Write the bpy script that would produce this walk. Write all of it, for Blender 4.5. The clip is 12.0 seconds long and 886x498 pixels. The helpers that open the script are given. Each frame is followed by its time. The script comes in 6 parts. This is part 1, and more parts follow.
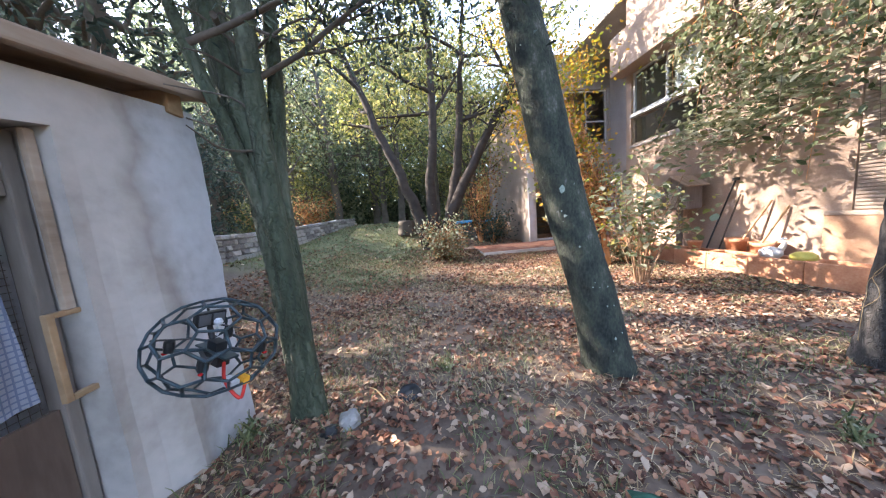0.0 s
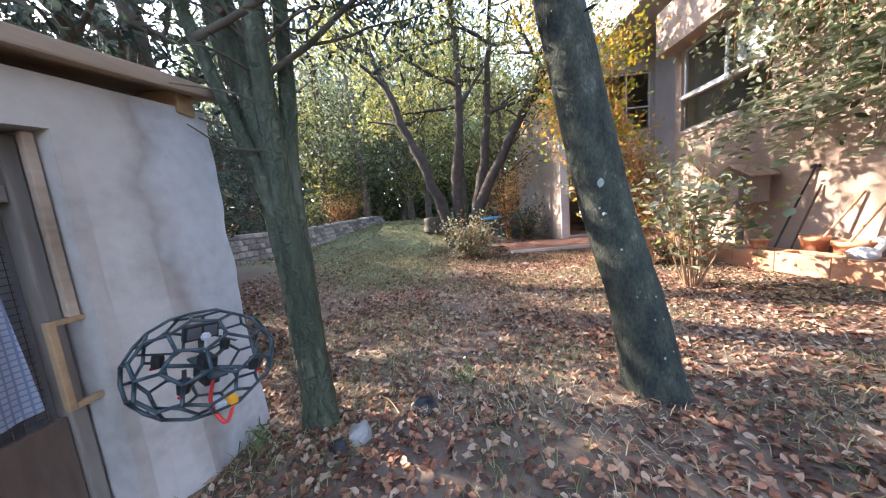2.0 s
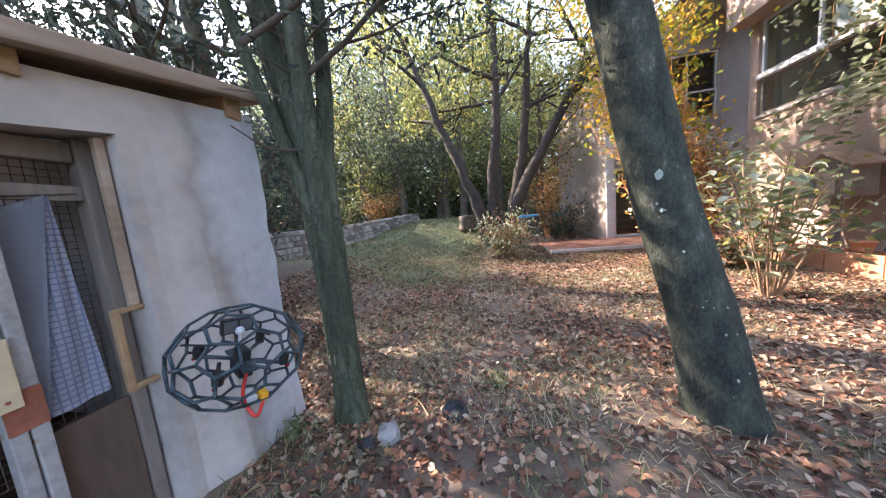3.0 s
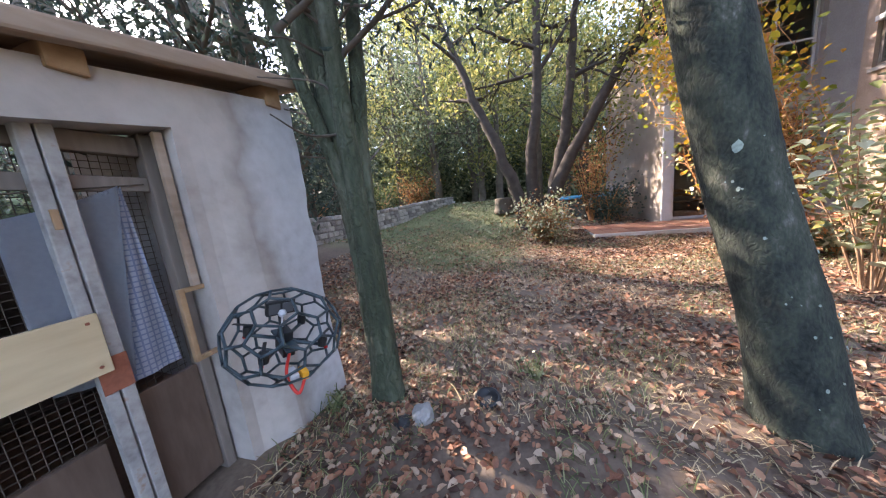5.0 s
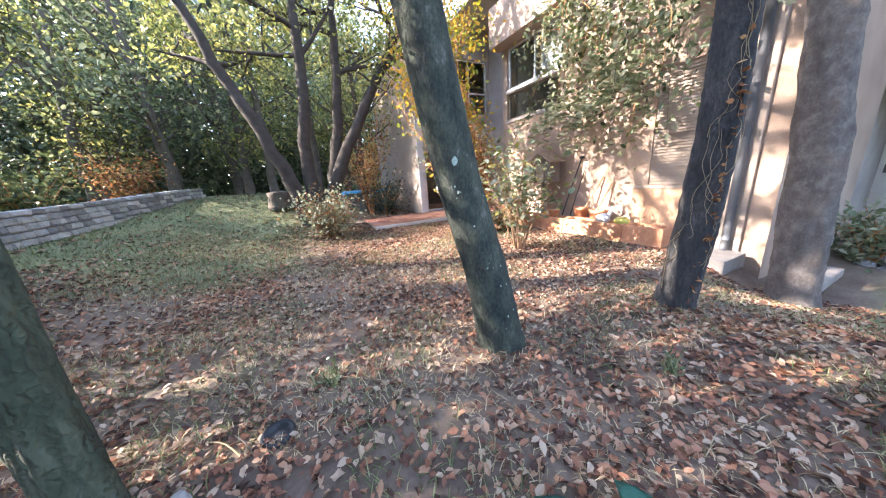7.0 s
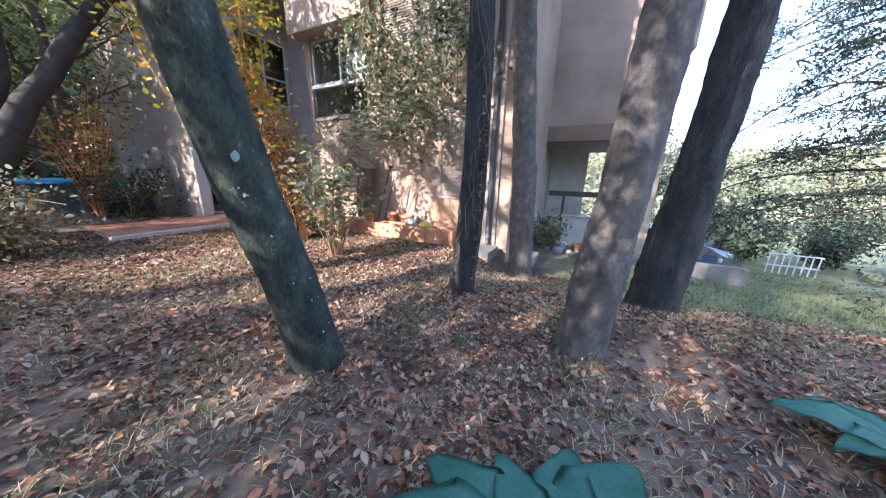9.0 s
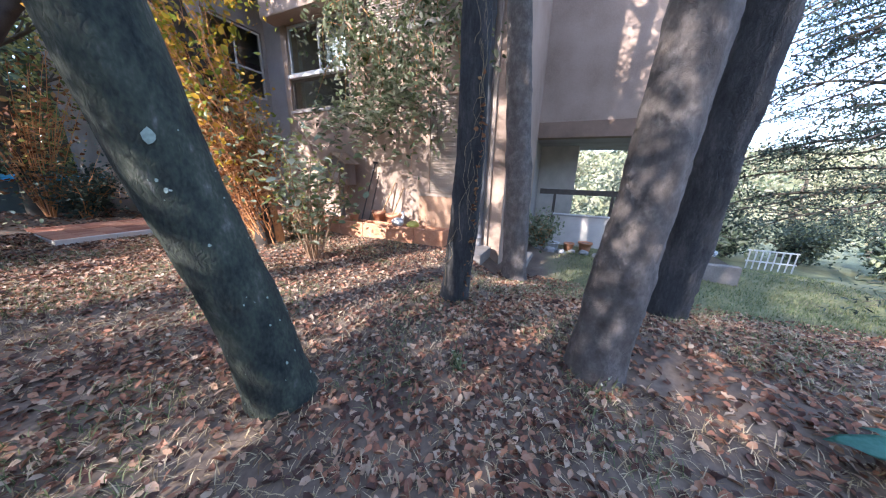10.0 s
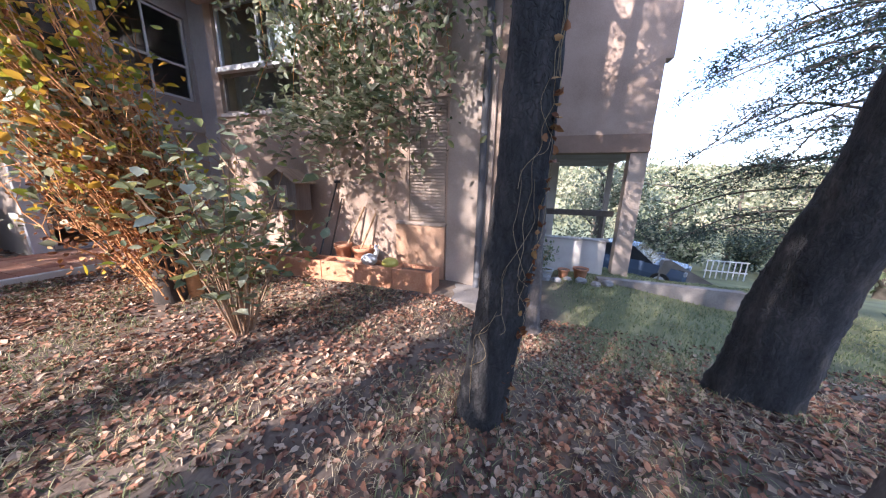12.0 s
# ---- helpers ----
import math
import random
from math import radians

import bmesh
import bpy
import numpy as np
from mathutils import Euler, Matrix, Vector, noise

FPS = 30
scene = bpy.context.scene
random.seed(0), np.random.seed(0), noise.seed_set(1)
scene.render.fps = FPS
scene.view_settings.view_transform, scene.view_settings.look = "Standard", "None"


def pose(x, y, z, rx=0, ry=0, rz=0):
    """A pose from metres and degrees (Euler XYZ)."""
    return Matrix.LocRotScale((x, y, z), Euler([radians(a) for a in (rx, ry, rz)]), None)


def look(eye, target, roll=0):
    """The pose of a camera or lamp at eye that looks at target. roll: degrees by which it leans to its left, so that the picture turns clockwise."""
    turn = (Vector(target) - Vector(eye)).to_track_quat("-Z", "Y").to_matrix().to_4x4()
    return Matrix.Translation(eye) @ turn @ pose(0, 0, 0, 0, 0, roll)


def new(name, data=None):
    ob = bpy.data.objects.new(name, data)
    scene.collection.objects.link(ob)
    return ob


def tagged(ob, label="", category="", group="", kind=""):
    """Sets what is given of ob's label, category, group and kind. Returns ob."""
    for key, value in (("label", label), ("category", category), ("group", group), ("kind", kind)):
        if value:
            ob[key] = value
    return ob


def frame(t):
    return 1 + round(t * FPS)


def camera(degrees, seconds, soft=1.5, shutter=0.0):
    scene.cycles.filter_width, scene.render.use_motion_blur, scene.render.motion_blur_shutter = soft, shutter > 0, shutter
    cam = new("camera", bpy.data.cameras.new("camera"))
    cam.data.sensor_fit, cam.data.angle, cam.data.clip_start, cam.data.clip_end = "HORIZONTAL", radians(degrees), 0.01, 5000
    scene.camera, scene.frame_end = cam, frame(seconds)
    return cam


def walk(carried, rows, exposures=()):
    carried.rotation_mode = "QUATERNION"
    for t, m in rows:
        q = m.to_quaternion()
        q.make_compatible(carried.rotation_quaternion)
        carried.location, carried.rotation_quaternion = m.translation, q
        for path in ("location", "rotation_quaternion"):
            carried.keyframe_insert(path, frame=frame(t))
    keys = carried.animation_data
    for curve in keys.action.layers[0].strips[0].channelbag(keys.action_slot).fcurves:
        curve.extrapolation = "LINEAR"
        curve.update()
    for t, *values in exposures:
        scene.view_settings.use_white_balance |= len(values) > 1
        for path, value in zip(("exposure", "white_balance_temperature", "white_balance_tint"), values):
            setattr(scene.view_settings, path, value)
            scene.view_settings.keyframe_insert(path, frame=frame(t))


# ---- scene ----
cam = camera(117.0, 12.0, 1.2)
PATH = [
    (0, (0.108, -0.217, 1.266), (0.243, 1.765, 1.034), -4.6),
    (0.5, (0.113, -0.214, 1.297), (0.230, 1.767, 1.045), -4.6),
    (1, (0.118, -0.182, 1.307), (0.205, 1.799, 1.052), -4.6),
    (1.5, (0.151, -0.123, 1.292), (0.172, 1.862, 1.046), -4.9),
    (2, (0.185, -0.040, 1.284), (0.113, 1.943, 1.040), -5.1),
    (2.5, (0.207, 0.018, 1.277), (-0.008, 1.992, 1.038), -5.1),
    (3, (0.195, 0.037, 1.277), (-0.132, 1.997, 1.043), -5.2),
    (5, (0.190, 0.088, 1.283), (-0.393, 1.972, 0.953), -6.0),
    (5.5, (0.183, 0.108, 1.277), (-0.285, 2.013, 0.887), -6.0),
    (6, (0.179, 0.118, 1.269), (-0.042, 2.056, 0.829), -5.4),
    (6.5, (0.213, 0.129, 1.283), (0.425, 2.058, 0.798), -4.8),
    (7, (0.261, 0.149, 1.302), (1.098, 1.895, 0.797), -4.1),
    (7.5, (0.262, 0.143, 1.327), (1.548, 1.587, 0.819), -2.0),
    (9.5, (0.448, 0.120, 1.322), (2.195, 0.941, 0.802), 1.6),
    (10, (0.637, 0.308, 1.289), (2.396, 1.103, 0.768), 1.6),
    (10.5, (0.867, 0.511, 1.313), (2.646, 1.277, 0.813), 1.9),
    (11, (1.172, 0.710, 1.311), (2.984, 1.425, 0.859), 1.8),
    (11.5, (1.373, 0.938, 1.367), (3.219, 1.567, 0.924), 1.7),
    (12, (1.663, 1.147, 1.449), (3.533, 1.711, 1.017), 1.5),
]
walk(cam, [(t, look(eye, target, roll)) for t, eye, target, roll in PATH], exposures=[(0.0, 3.25, 6350, 19), (5.5, 3.15, 6550, 22), (7.0, 3.5, 6150, 18), (9.5, 2.65, 5600, 18), (10.5, 2.7, 5600, 20), (12.0, 2.4, 5750, 23)])

# ---- world and light ----
SUN_DIR = Vector((-0.80, 0.345, 0.50)).normalized()
world = bpy.data.worlds.new("sky")
scene.world = world
world.use_nodes = True
wn, wl = world.node_tree.nodes, world.node_tree.links
wn.clear()
sky = wn.new("ShaderNodeTexSky")
sky.sky_type, sky.sun_disc = "NISHITA", False
sky.sun_elevation = math.asin(SUN_DIR.z)
sky.sun_rotation = math.atan2(SUN_DIR.x, SUN_DIR.y)
sky.air_density, sky.dust_density = 1.0, 0.7
wco = wn.new("ShaderNodeTexCoord")
wmap = wn.new("ShaderNodeMapping")
wmap.inputs["Scale"].default_value = (1.0, 1.0, 4.0)
wno = wn.new("ShaderNodeTexNoise")
wno.inputs["Scale"].default_value, wno.inputs["Detail"].default_value = 2.2, 6.0
wra = wn.new("ShaderNodeValToRGB")
wra.color_ramp.elements[0].position, wra.color_ramp.elements[1].position = 0.4, 0.76
wmx = wn.new("ShaderNodeMixRGB")
wmx.inputs["Color2"].default_value = (2.5, 2.95, 3.7, 1)
wbg = wn.new("ShaderNodeBackground")
wbg.inputs["Strength"].default_value = 0.15
wou = wn.new("ShaderNodeOutputWorld")
wl.new(wco.outputs["Generated"], wmap.inputs["Vector"])
wl.new(wmap.outputs["Vector"], wno.inputs["Vector"])
wl.new(wno.outputs["Fac"], wra.inputs["Fac"])
wl.new(wra.outputs["Color"], wmx.inputs["Fac"])
wl.new(sky.outputs["Color"], wmx.inputs["Color1"])
wl.new(wmx.outputs["Color"], wbg.inputs["Color"])
wl.new(wbg.outputs["Background"], wou.inputs["Surface"])
sun = new("sun", bpy.data.lights.new("sun", "SUN"))
sun.data.energy, sun.data.angle, sun.data.color = 2.9, radians(0.6), (1.0, 0.88, 0.72)
sun.rotation_euler = SUN_DIR.to_track_quat("Z", "Y").to_euler()

# ---- materials ----


def material(name, stops, scale=6.0, rough=0.8, bump=0.3, metal=0.0, fine=60.0, stretch=(1, 1, 1), island=0.0, randomise=0.0,
             translucent=0.0, spec=0.4, coords="Object"):
    """Noise at two scales through a colour ramp, fine bump; optional variation per piece."""
    m = bpy.data.materials.new(name)
    m.use_nodes = True
    n, l = m.node_tree.nodes, m.node_tree.links
    b = n["Principled BSDF"]
    co = n.new("ShaderNodeTexCoord")
    mp = n.new("ShaderNodeMapping")
    mp.inputs["Scale"].default_value = stretch
    big, small = n.new("ShaderNodeTexNoise"), n.new("ShaderNodeTexNoise")
    big.inputs["Scale"].default_value, big.inputs["Detail"].default_value = scale, 6.0
    small.inputs["Scale"].default_value, small.inputs["Detail"].default_value = fine, 5.0
    mix = n.new("ShaderNodeMath")
    mix.operation = "MULTIPLY_ADD"
    mix.inputs[1].default_value = 0.35
    add = n.new("ShaderNodeMath")
    add.operation = "MULTIPLY_ADD"
    add.inputs[1].default_value = 0.65
    l.new(co.outputs[coords], mp.inputs["Vector"])
    l.new(mp.outputs["Vector"], big.inputs["Vector"])
    l.new(mp.outputs["Vector"], small.inputs["Vector"])
    l.new(small.outputs["Fac"], mix.inputs[0])
    l.new(big.outputs["Fac"], add.inputs[0])
    last = mix.outputs[0]
    mix.inputs[2].default_value = 0.0
    if island or randomise:
        var = n.new("ShaderNodeMath")
        var.operation = "MULTIPLY_ADD"
        var.inputs[1].default_value = island or randomise
        if island:
            geo = n.new("ShaderNodeNewGeometry")
            l.new(geo.outputs["Random Per Island"], var.inputs[0])
        else:
            inf = n.new("ShaderNodeObjectInfo")
            l.new(inf.outputs["Random"], var.inputs[0])
        var.inputs[2].default_value = -0.5 * (island or randomise)
        sm = n.new("ShaderNodeMath")
        l.new(last, sm.inputs[0])
        l.new(var.outputs[0], sm.inputs[1])
        last = sm.outputs[0]
    l.new(last, add.inputs[2])
    ramp = n.new("ShaderNodeValToRGB")
    els = ramp.color_ramp.elements
    while len(els) < len(stops):
        els.new(0.5)
    for e, (p, c) in zip(els, stops):
        e.position, e.color = p, (*c, 1)
    l.new(add.outputs[0], ramp.inputs["Fac"])
    l.new(ramp.outputs["Color"], b.inputs["Base Color"])
    b.inputs["Roughness"].default_value, b.inputs["Metallic"].default_value = rough, metal
    b.inputs["Specular IOR Level"].default_value = spec
    if bump:
        bp = n.new("ShaderNodeBump")
        bp.inputs["Strength"].default_value, bp.inputs["Distance"].default_value = bump, 0.01
        l.new(add.outputs[0], bp.inputs["Height"])
        l.new(bp.outputs["Normal"], b.inputs["Normal"])
    if translucent:
        tr = n.new("ShaderNodeBsdfTranslucent")
        l.new(ramp.outputs["Color"], tr.inputs["Color"])
        ms = n.new("ShaderNodeMixShader")
        ms.inputs["Fac"].default_value = translucent
        l.new(b.outputs["BSDF"], ms.inputs[1])
        l.new(tr.outputs["BSDF"], ms.inputs[2])
        l.new(ms.outputs["Shader"], n["Material Output"].inputs["Surface"])
    return m


def tone(c, k):
    return tuple(min(1.0, v * k) for v in c)


def simple(name, c, spread=0.3, **kw):
    return material(name, [(0.25, tone(c, 1 - spread)), (0.5, c), (0.75, tone(c, 1 + spread))], **kw)


BARK_GREY = material("bark grey", [(0.3, (0.085, 0.072, 0.062)), (0.5, (0.14, 0.12, 0.105)), (0.66, (0.215, 0.188, 0.168))], 11, 0.95, 1.0, fine=45, stretch=(1, 1, 0.75))
BARK_MOSS = material("mossy dark bark", [(0.34, (0.014, 0.018, 0.017)), (0.46, (0.036, 0.044, 0.036)), (0.56, (0.06, 0.072, 0.052)), (0.64, (0.1, 0.105, 0.085)), (0.7, (0.2, 0.2, 0.175))], 9, 0.95, 1.0, fine=70, stretch=(1, 1, 0.5))
BARK_GREEN = material("green algae bark", [(0.3, (0.024, 0.032, 0.02)), (0.5, (0.06, 0.075, 0.046)), (0.7, (0.14, 0.15, 0.11))], 6, 0.92, 0.7, fine=40, stretch=(1, 1, 0.22))
BARK_DARK = material("dark bark", [(0.3, (0.025, 0.026, 0.028)), (0.5, (0.06, 0.06, 0.06)), (0.72, (0.13, 0.12, 0.11))], 10, 0.95, 1.0, fine=60, stretch=(1, 1, 0.25))
BARK_FAR = simple("woodland bark", (0.10, 0.085, 0.065), 0.5, scale=5, rough=0.95, bump=0.5)
TWIG = simple("twig bark", (0.52, 0.25, 0.1), 0.5, scale=12, rough=0.8, island=0.5)
TWIG_SOFT = simple("brown twig bark", (0.27, 0.17, 0.1), 0.4, scale=12, rough=0.8, island=0.4)
TWIG_DARK = simple("dark twig bark", (0.09, 0.075, 0.06), 0.4, scale=12, rough=0.9, island=0.3)
LEAF_GREEN = material("green leaves", [(0.25, (0.055, 0.08, 0.032)), (0.5, (0.125, 0.16, 0.064)), (0.75, (0.24, 0.265, 0.11))], 1.2, 0.5, 0, island=0.9, translucent=0.42)
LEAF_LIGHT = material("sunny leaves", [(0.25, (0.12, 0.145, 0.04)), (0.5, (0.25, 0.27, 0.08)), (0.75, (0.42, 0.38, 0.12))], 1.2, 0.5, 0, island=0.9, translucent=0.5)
LEAF_DARK = material("dark conifer foliage", [(0.25, (0.026, 0.045, 0.038)), (0.5, (0.056, 0.086, 0.068)), (0.75, (0.1, 0.135, 0.1))], 1.2, 0.7, 0, island=0.8, translucent=0.2)
LEAF_YELLOW = material("yellow leaves", [(0.25, (0.2, 0.24, 0.03)), (0.5, (0.5, 0.4, 0.03)), (0.75, (0.62, 0.36, 0.05))], 1.5, 0.5, 0, island=1.0, translucent=0.45)
LEAF_PALE = material("pale green leaves", [(0.25, (0.13, 0.165, 0.085)), (0.5, (0.26, 0.3, 0.17)), (0.75, (0.44, 0.45, 0.31))], 1.5, 0.42, 0, island=0.8, translucent=0.35)
# Air haze of the far hillside is mixed into this pale leaf colour.
LEAF_HAZE = material("distant leaves with haze in colour", [(0.25, (0.16, 0.18, 0.1)), (0.5, (0.27, 0.28, 0.17)), (0.75, (0.4, 0.37, 0.23))], 0.6, 0.7, 0, island=0.7, translucent=0.35)
# Woodland green, lightened and greyed so the colour carries background haze.
LEAF_WOOD = material("woodland leaves with haze in colour", [(0.25, (0.085, 0.115, 0.062)), (0.5, (0.165, 0.205, 0.115)), (0.75, (0.27, 0.295, 0.165))], 0.5, 0.6, 0, island=0.8, translucent=0.45)
LEAF_RUST = material("rusty dry leaves", [(0.2, (0.16, 0.06, 0.025)), (0.5, (0.34, 0.15, 0.06)), (0.8, (0.5, 0.3, 0.12))], 1.5, 0.7, 0, island=1.0, translucent=0.3)
LEAF_LITTER = material("fallen leaves", [(0.15, (0.07, 0.036, 0.026)), (0.34, (0.19, 0.085, 0.052)), (0.55, (0.33, 0.15, 0.085)), (0.78, (0.37, 0.215, 0.13)), (0.98, (0.46, 0.35, 0.25))], 2.0, 0.75, 0, island=1.1, translucent=0.12)
LEAF_PIECE = material("large fallen leaves", [(0.15, (0.1, 0.045, 0.028)), (0.4, (0.23, 0.1, 0.06)), (0.6, (0.33, 0.165, 0.1)), (0.9, (0.42, 0.31, 0.22))], 30.0, 0.75, 0.3, randomise=1.1, translucent=0.1)
LEAF_BIG = material("large teal-green leaf", [(0.3, (0.055, 0.18, 0.135)), (0.5, (0.095, 0.28, 0.21)), (0.7, (0.16, 0.37, 0.3))], 5, 0.55, 0.25, translucent=0.15)
GRASS = material("grass blades", [(0.2, (0.075, 0.105, 0.04)), (0.5, (0.165, 0.2, 0.08)), (0.8, (0.3, 0.3, 0.15))], 0.8, 0.7, 0, island=0.8, translucent=0.3)
STRAW = material("dry straw", [(0.2, (0.2, 0.14, 0.075)), (0.5, (0.38, 0.29, 0.16)), (0.8, (0.56, 0.47, 0.3))], 0.8, 0.8, 0, island=0.9, translucent=0.2)
BARK_BROWN = simple("dark brown bark", (0.055, 0.045, 0.037), 0.5, scale=6, rough=0.95, bump=0.7)
PLASTER_HOUSE = material("beige house plaster", [(0.3, (0.27, 0.195, 0.145)), (0.5, (0.375, 0.28, 0.215)), (0.72, (0.45, 0.345, 0.27))], 1.1, 0.9, 0.3, fine=45)
PLASTER_PALE = material("pale column plaster", [(0.3, (0.29, 0.235, 0.19)), (0.5, (0.365, 0.3, 0.245)), (0.7, (0.42, 0.35, 0.29))], 1.5, 0.9, 0.2, fine=45)
PLASTER_ORANGE = material("orange base plaster", [(0.3, (0.31, 0.18, 0.11)), (0.5, (0.42, 0.26, 0.165)), (0.7, (0.5, 0.34, 0.23))], 1.6, 0.9, 0.3, fine=45)
# Greyer, darker plaster: the shadow on recessed walls is put into its colour.
PLASTER_GREY = material("grey wall plaster with shade in colour", [(0.3, (0.24, 0.22, 0.21)), (0.5, (0.33, 0.3, 0.28)), (0.7, (0.4, 0.37, 0.35))], 1.3, 0.9, 0.25, fine=45)
CONCRETE = material("concrete", [(0.3, (0.3, 0.28, 0.25)), (0.5, (0.42, 0.4, 0.36)), (0.7, (0.52, 0.49, 0.44))], 2.0, 0.9, 0.4, fine=50)
WHITE_PAINT = simple("worn white paint", (0.55, 0.55, 0.54), 0.14, scale=5, rough=0.55, bump=0.1)
DOOR_BROWN = material("dull brown door paint", [(0.3, (0.075, 0.05, 0.038)), (0.5, (0.13, 0.09, 0.068)), (0.7, (0.18, 0.13, 0.1))], 4, 0.8, 0.3, fine=30, stretch=(1, 1, 0.2))
DRIVE = material("grey-brown drive concrete", [(0.3, (0.15, 0.135, 0.12)), (0.5, (0.22, 0.2, 0.18)), (0.7, (0.3, 0.28, 0.25))], 3, 0.9, 0.4, fine=40)
WHITE_STONE = simple("whitewashed stone", (0.6, 0.56, 0.5), 0.2, scale=3, rough=0.9)
BROWN_BAND = simple("brown concrete band", (0.25, 0.17, 0.12), 0.25, scale=3, rough=0.85)
WOOD_OLD = material("weathered timber", [(0.3, (0.22, 0.155, 0.105)), (0.5, (0.36, 0.27, 0.2)), (0.7, (0.47, 0.38, 0.3))], 3, 0.85, 0.5, fine=30, stretch=(1, 0.15, 1))
WOOD_FRAME = material("grey-brown door timber", [(0.3, (0.11, 0.09, 0.075)), (0.5, (0.19, 0.16, 0.135)), (0.7, (0.28, 0.24, 0.21))], 3, 0.85, 0.4, fine=30, stretch=(1, 1, 0.15))
WOOD_PLY = material("bare yellowish plywood", [(0.3, (0.52, 0.4, 0.24)), (0.5, (0.64, 0.52, 0.33)), (0.7, (0.7, 0.59, 0.41))], 2, 0.7, 0.1, fine=25, stretch=(1, 0.2, 1))
WOOD_RAW = material("raw wooden latch", [(0.3, (0.27, 0.165, 0.085)), (0.5, (0.38, 0.25, 0.14)), (0.7, (0.46, 0.33, 0.21))], 4, 0.75, 0.3, fine=30)
STEEL_WHITE = material("chipped pale steel", [(0.3, (0.2, 0.19, 0.18)), (0.45, (0.32, 0.315, 0.305)), (0.58, (0.4, 0.4, 0.39)), (0.68, (0.3, 0.19, 0.12))], 9, 0.5, 0.2, fine=40)
RUST = simple("rusty steel", (0.28, 0.1, 0.06), 0.4, scale=14, rough=0.85)
WIRE = simple("dark wire mesh", (0.1, 0.08, 0.065), 0.3, scale=9, rough=0.6, metal=0.5)
# The shade inside the shed is put into this dark wall colour.
SHED_DARK = simple("shed back wall with shade in colour", (0.1, 0.075, 0.06), 0.3, scale=3, rough=0.9)
SHED_FLOOR = simple("brown earth floor", (0.16, 0.1, 0.07), 0.3, scale=5, rough=0.95)
CLOTH_BLUE = simple("faded blue cloth", (0.3, 0.33, 0.38), 0.15, scale=3, rough=0.9, bump=0.2)
GUTTER = simple("grey drainpipe paint", (0.1, 0.105, 0.115), 0.15, scale=4, rough=0.45)
TERRACOTTA = material("terracotta", [(0.3, (0.36, 0.15, 0.08)), (0.5, (0.5, 0.24, 0.13)), (0.7, (0.58, 0.34, 0.21))], 4, 0.85, 0.25, fine=40)
TILE_RED = material("red terrace tile", [(0.3, (0.26, 0.1, 0.06)), (0.5, (0.38, 0.17, 0.1)), (0.7, (0.46, 0.25, 0.16))], 4, 0.7, 0.2, randomise=0.4)
STONE_WALL = material("pale wall stone", [(0.25, (0.2, 0.19, 0.18)), (0.5, (0.34, 0.33, 0.31)), (0.75, (0.46, 0.44, 0.41))], 9, 0.9, 0.6, fine=45, randomise=0.6)
MORTAR = simple("grey mortar", (0.22, 0.21, 0.2), 0.2, scale=12, rough=0.95)
ROCK = simple("pale garden rock", (0.27, 0.265, 0.255), 0.25, scale=10, rough=0.9, bump=0.6)
BLACK_PLASTIC = simple("black plastic", (0.018, 0.02, 0.022), 0.3, scale=8, rough=0.4, bump=0.05)
CARBON = simple("blue-black carbon tube", (0.03, 0.05, 0.06), 0.3, scale=20, rough=0.35, bump=0.05)
RED_WIRE = simple("red silicone wire", (0.6, 0.04, 0.03), 0.15, rough=0.4, bump=0)
YELLOW_PLUG = simple("orange connector plastic", (0.85, 0.4, 0.03), 0.1, rough=0.4, bump=0)
GREY_PLASTIC = simple("light grey plastic", (0.5, 0.52, 0.55), 0.1, rough=0.5, bump=0)
BLUE_PLASTIC = simple("bright blue plastic", (0.05, 0.36, 0.62), 0.15, scale=2, rough=0.5, bump=0.05)
CAR_BODY = simple("dark grey-blue car paint", (0.09, 0.11, 0.14), 0.1, scale=2, rough=0.25, metal=0.4, bump=0)
CAR_BLUE = simple("blue car paint", (0.1, 0.15, 0.24), 0.1, scale=2, rough=0.25, metal=0.3, bump=0)
CAR_GLASS = simple("dark car glass", (0.02, 0.025, 0.03), 0.1, rough=0.08, bump=0)
TYRE = simple("tyre rubber", (0.02, 0.02, 0.02), 0.2, rough=0.8)
RED_LAMP = simple("red lamp plastic", (0.5, 0.02, 0.02), 0.1, rough=0.2, bump=0)
ROOM_DARK = simple("dim room paint", (0.3, 0.27, 0.24), 0.2, scale=2, rough=0.9)
CURTAIN = simple("grey net curtain", (0.42, 0.44, 0.46), 0.15, scale=2, rough=0.9, stretch=(1, 8, 1))
GOURD = simple("yellow-green gourd skin", (0.5, 0.45, 0.1), 0.25, scale=8, rough=0.5)
GLASS = bpy.data.materials.new("window glass")
GLASS.use_nodes = True
_b = GLASS.node_tree.nodes["Principled BSDF"]
_b.inputs["Base Color"].default_value = (0.75, 0.83, 0.83, 1)
_b.inputs["Transmission Weight"].default_value, _b.inputs["Roughness"].default_value, _b.inputs["IOR"].default_value = 1.0, 0.02, 1.45


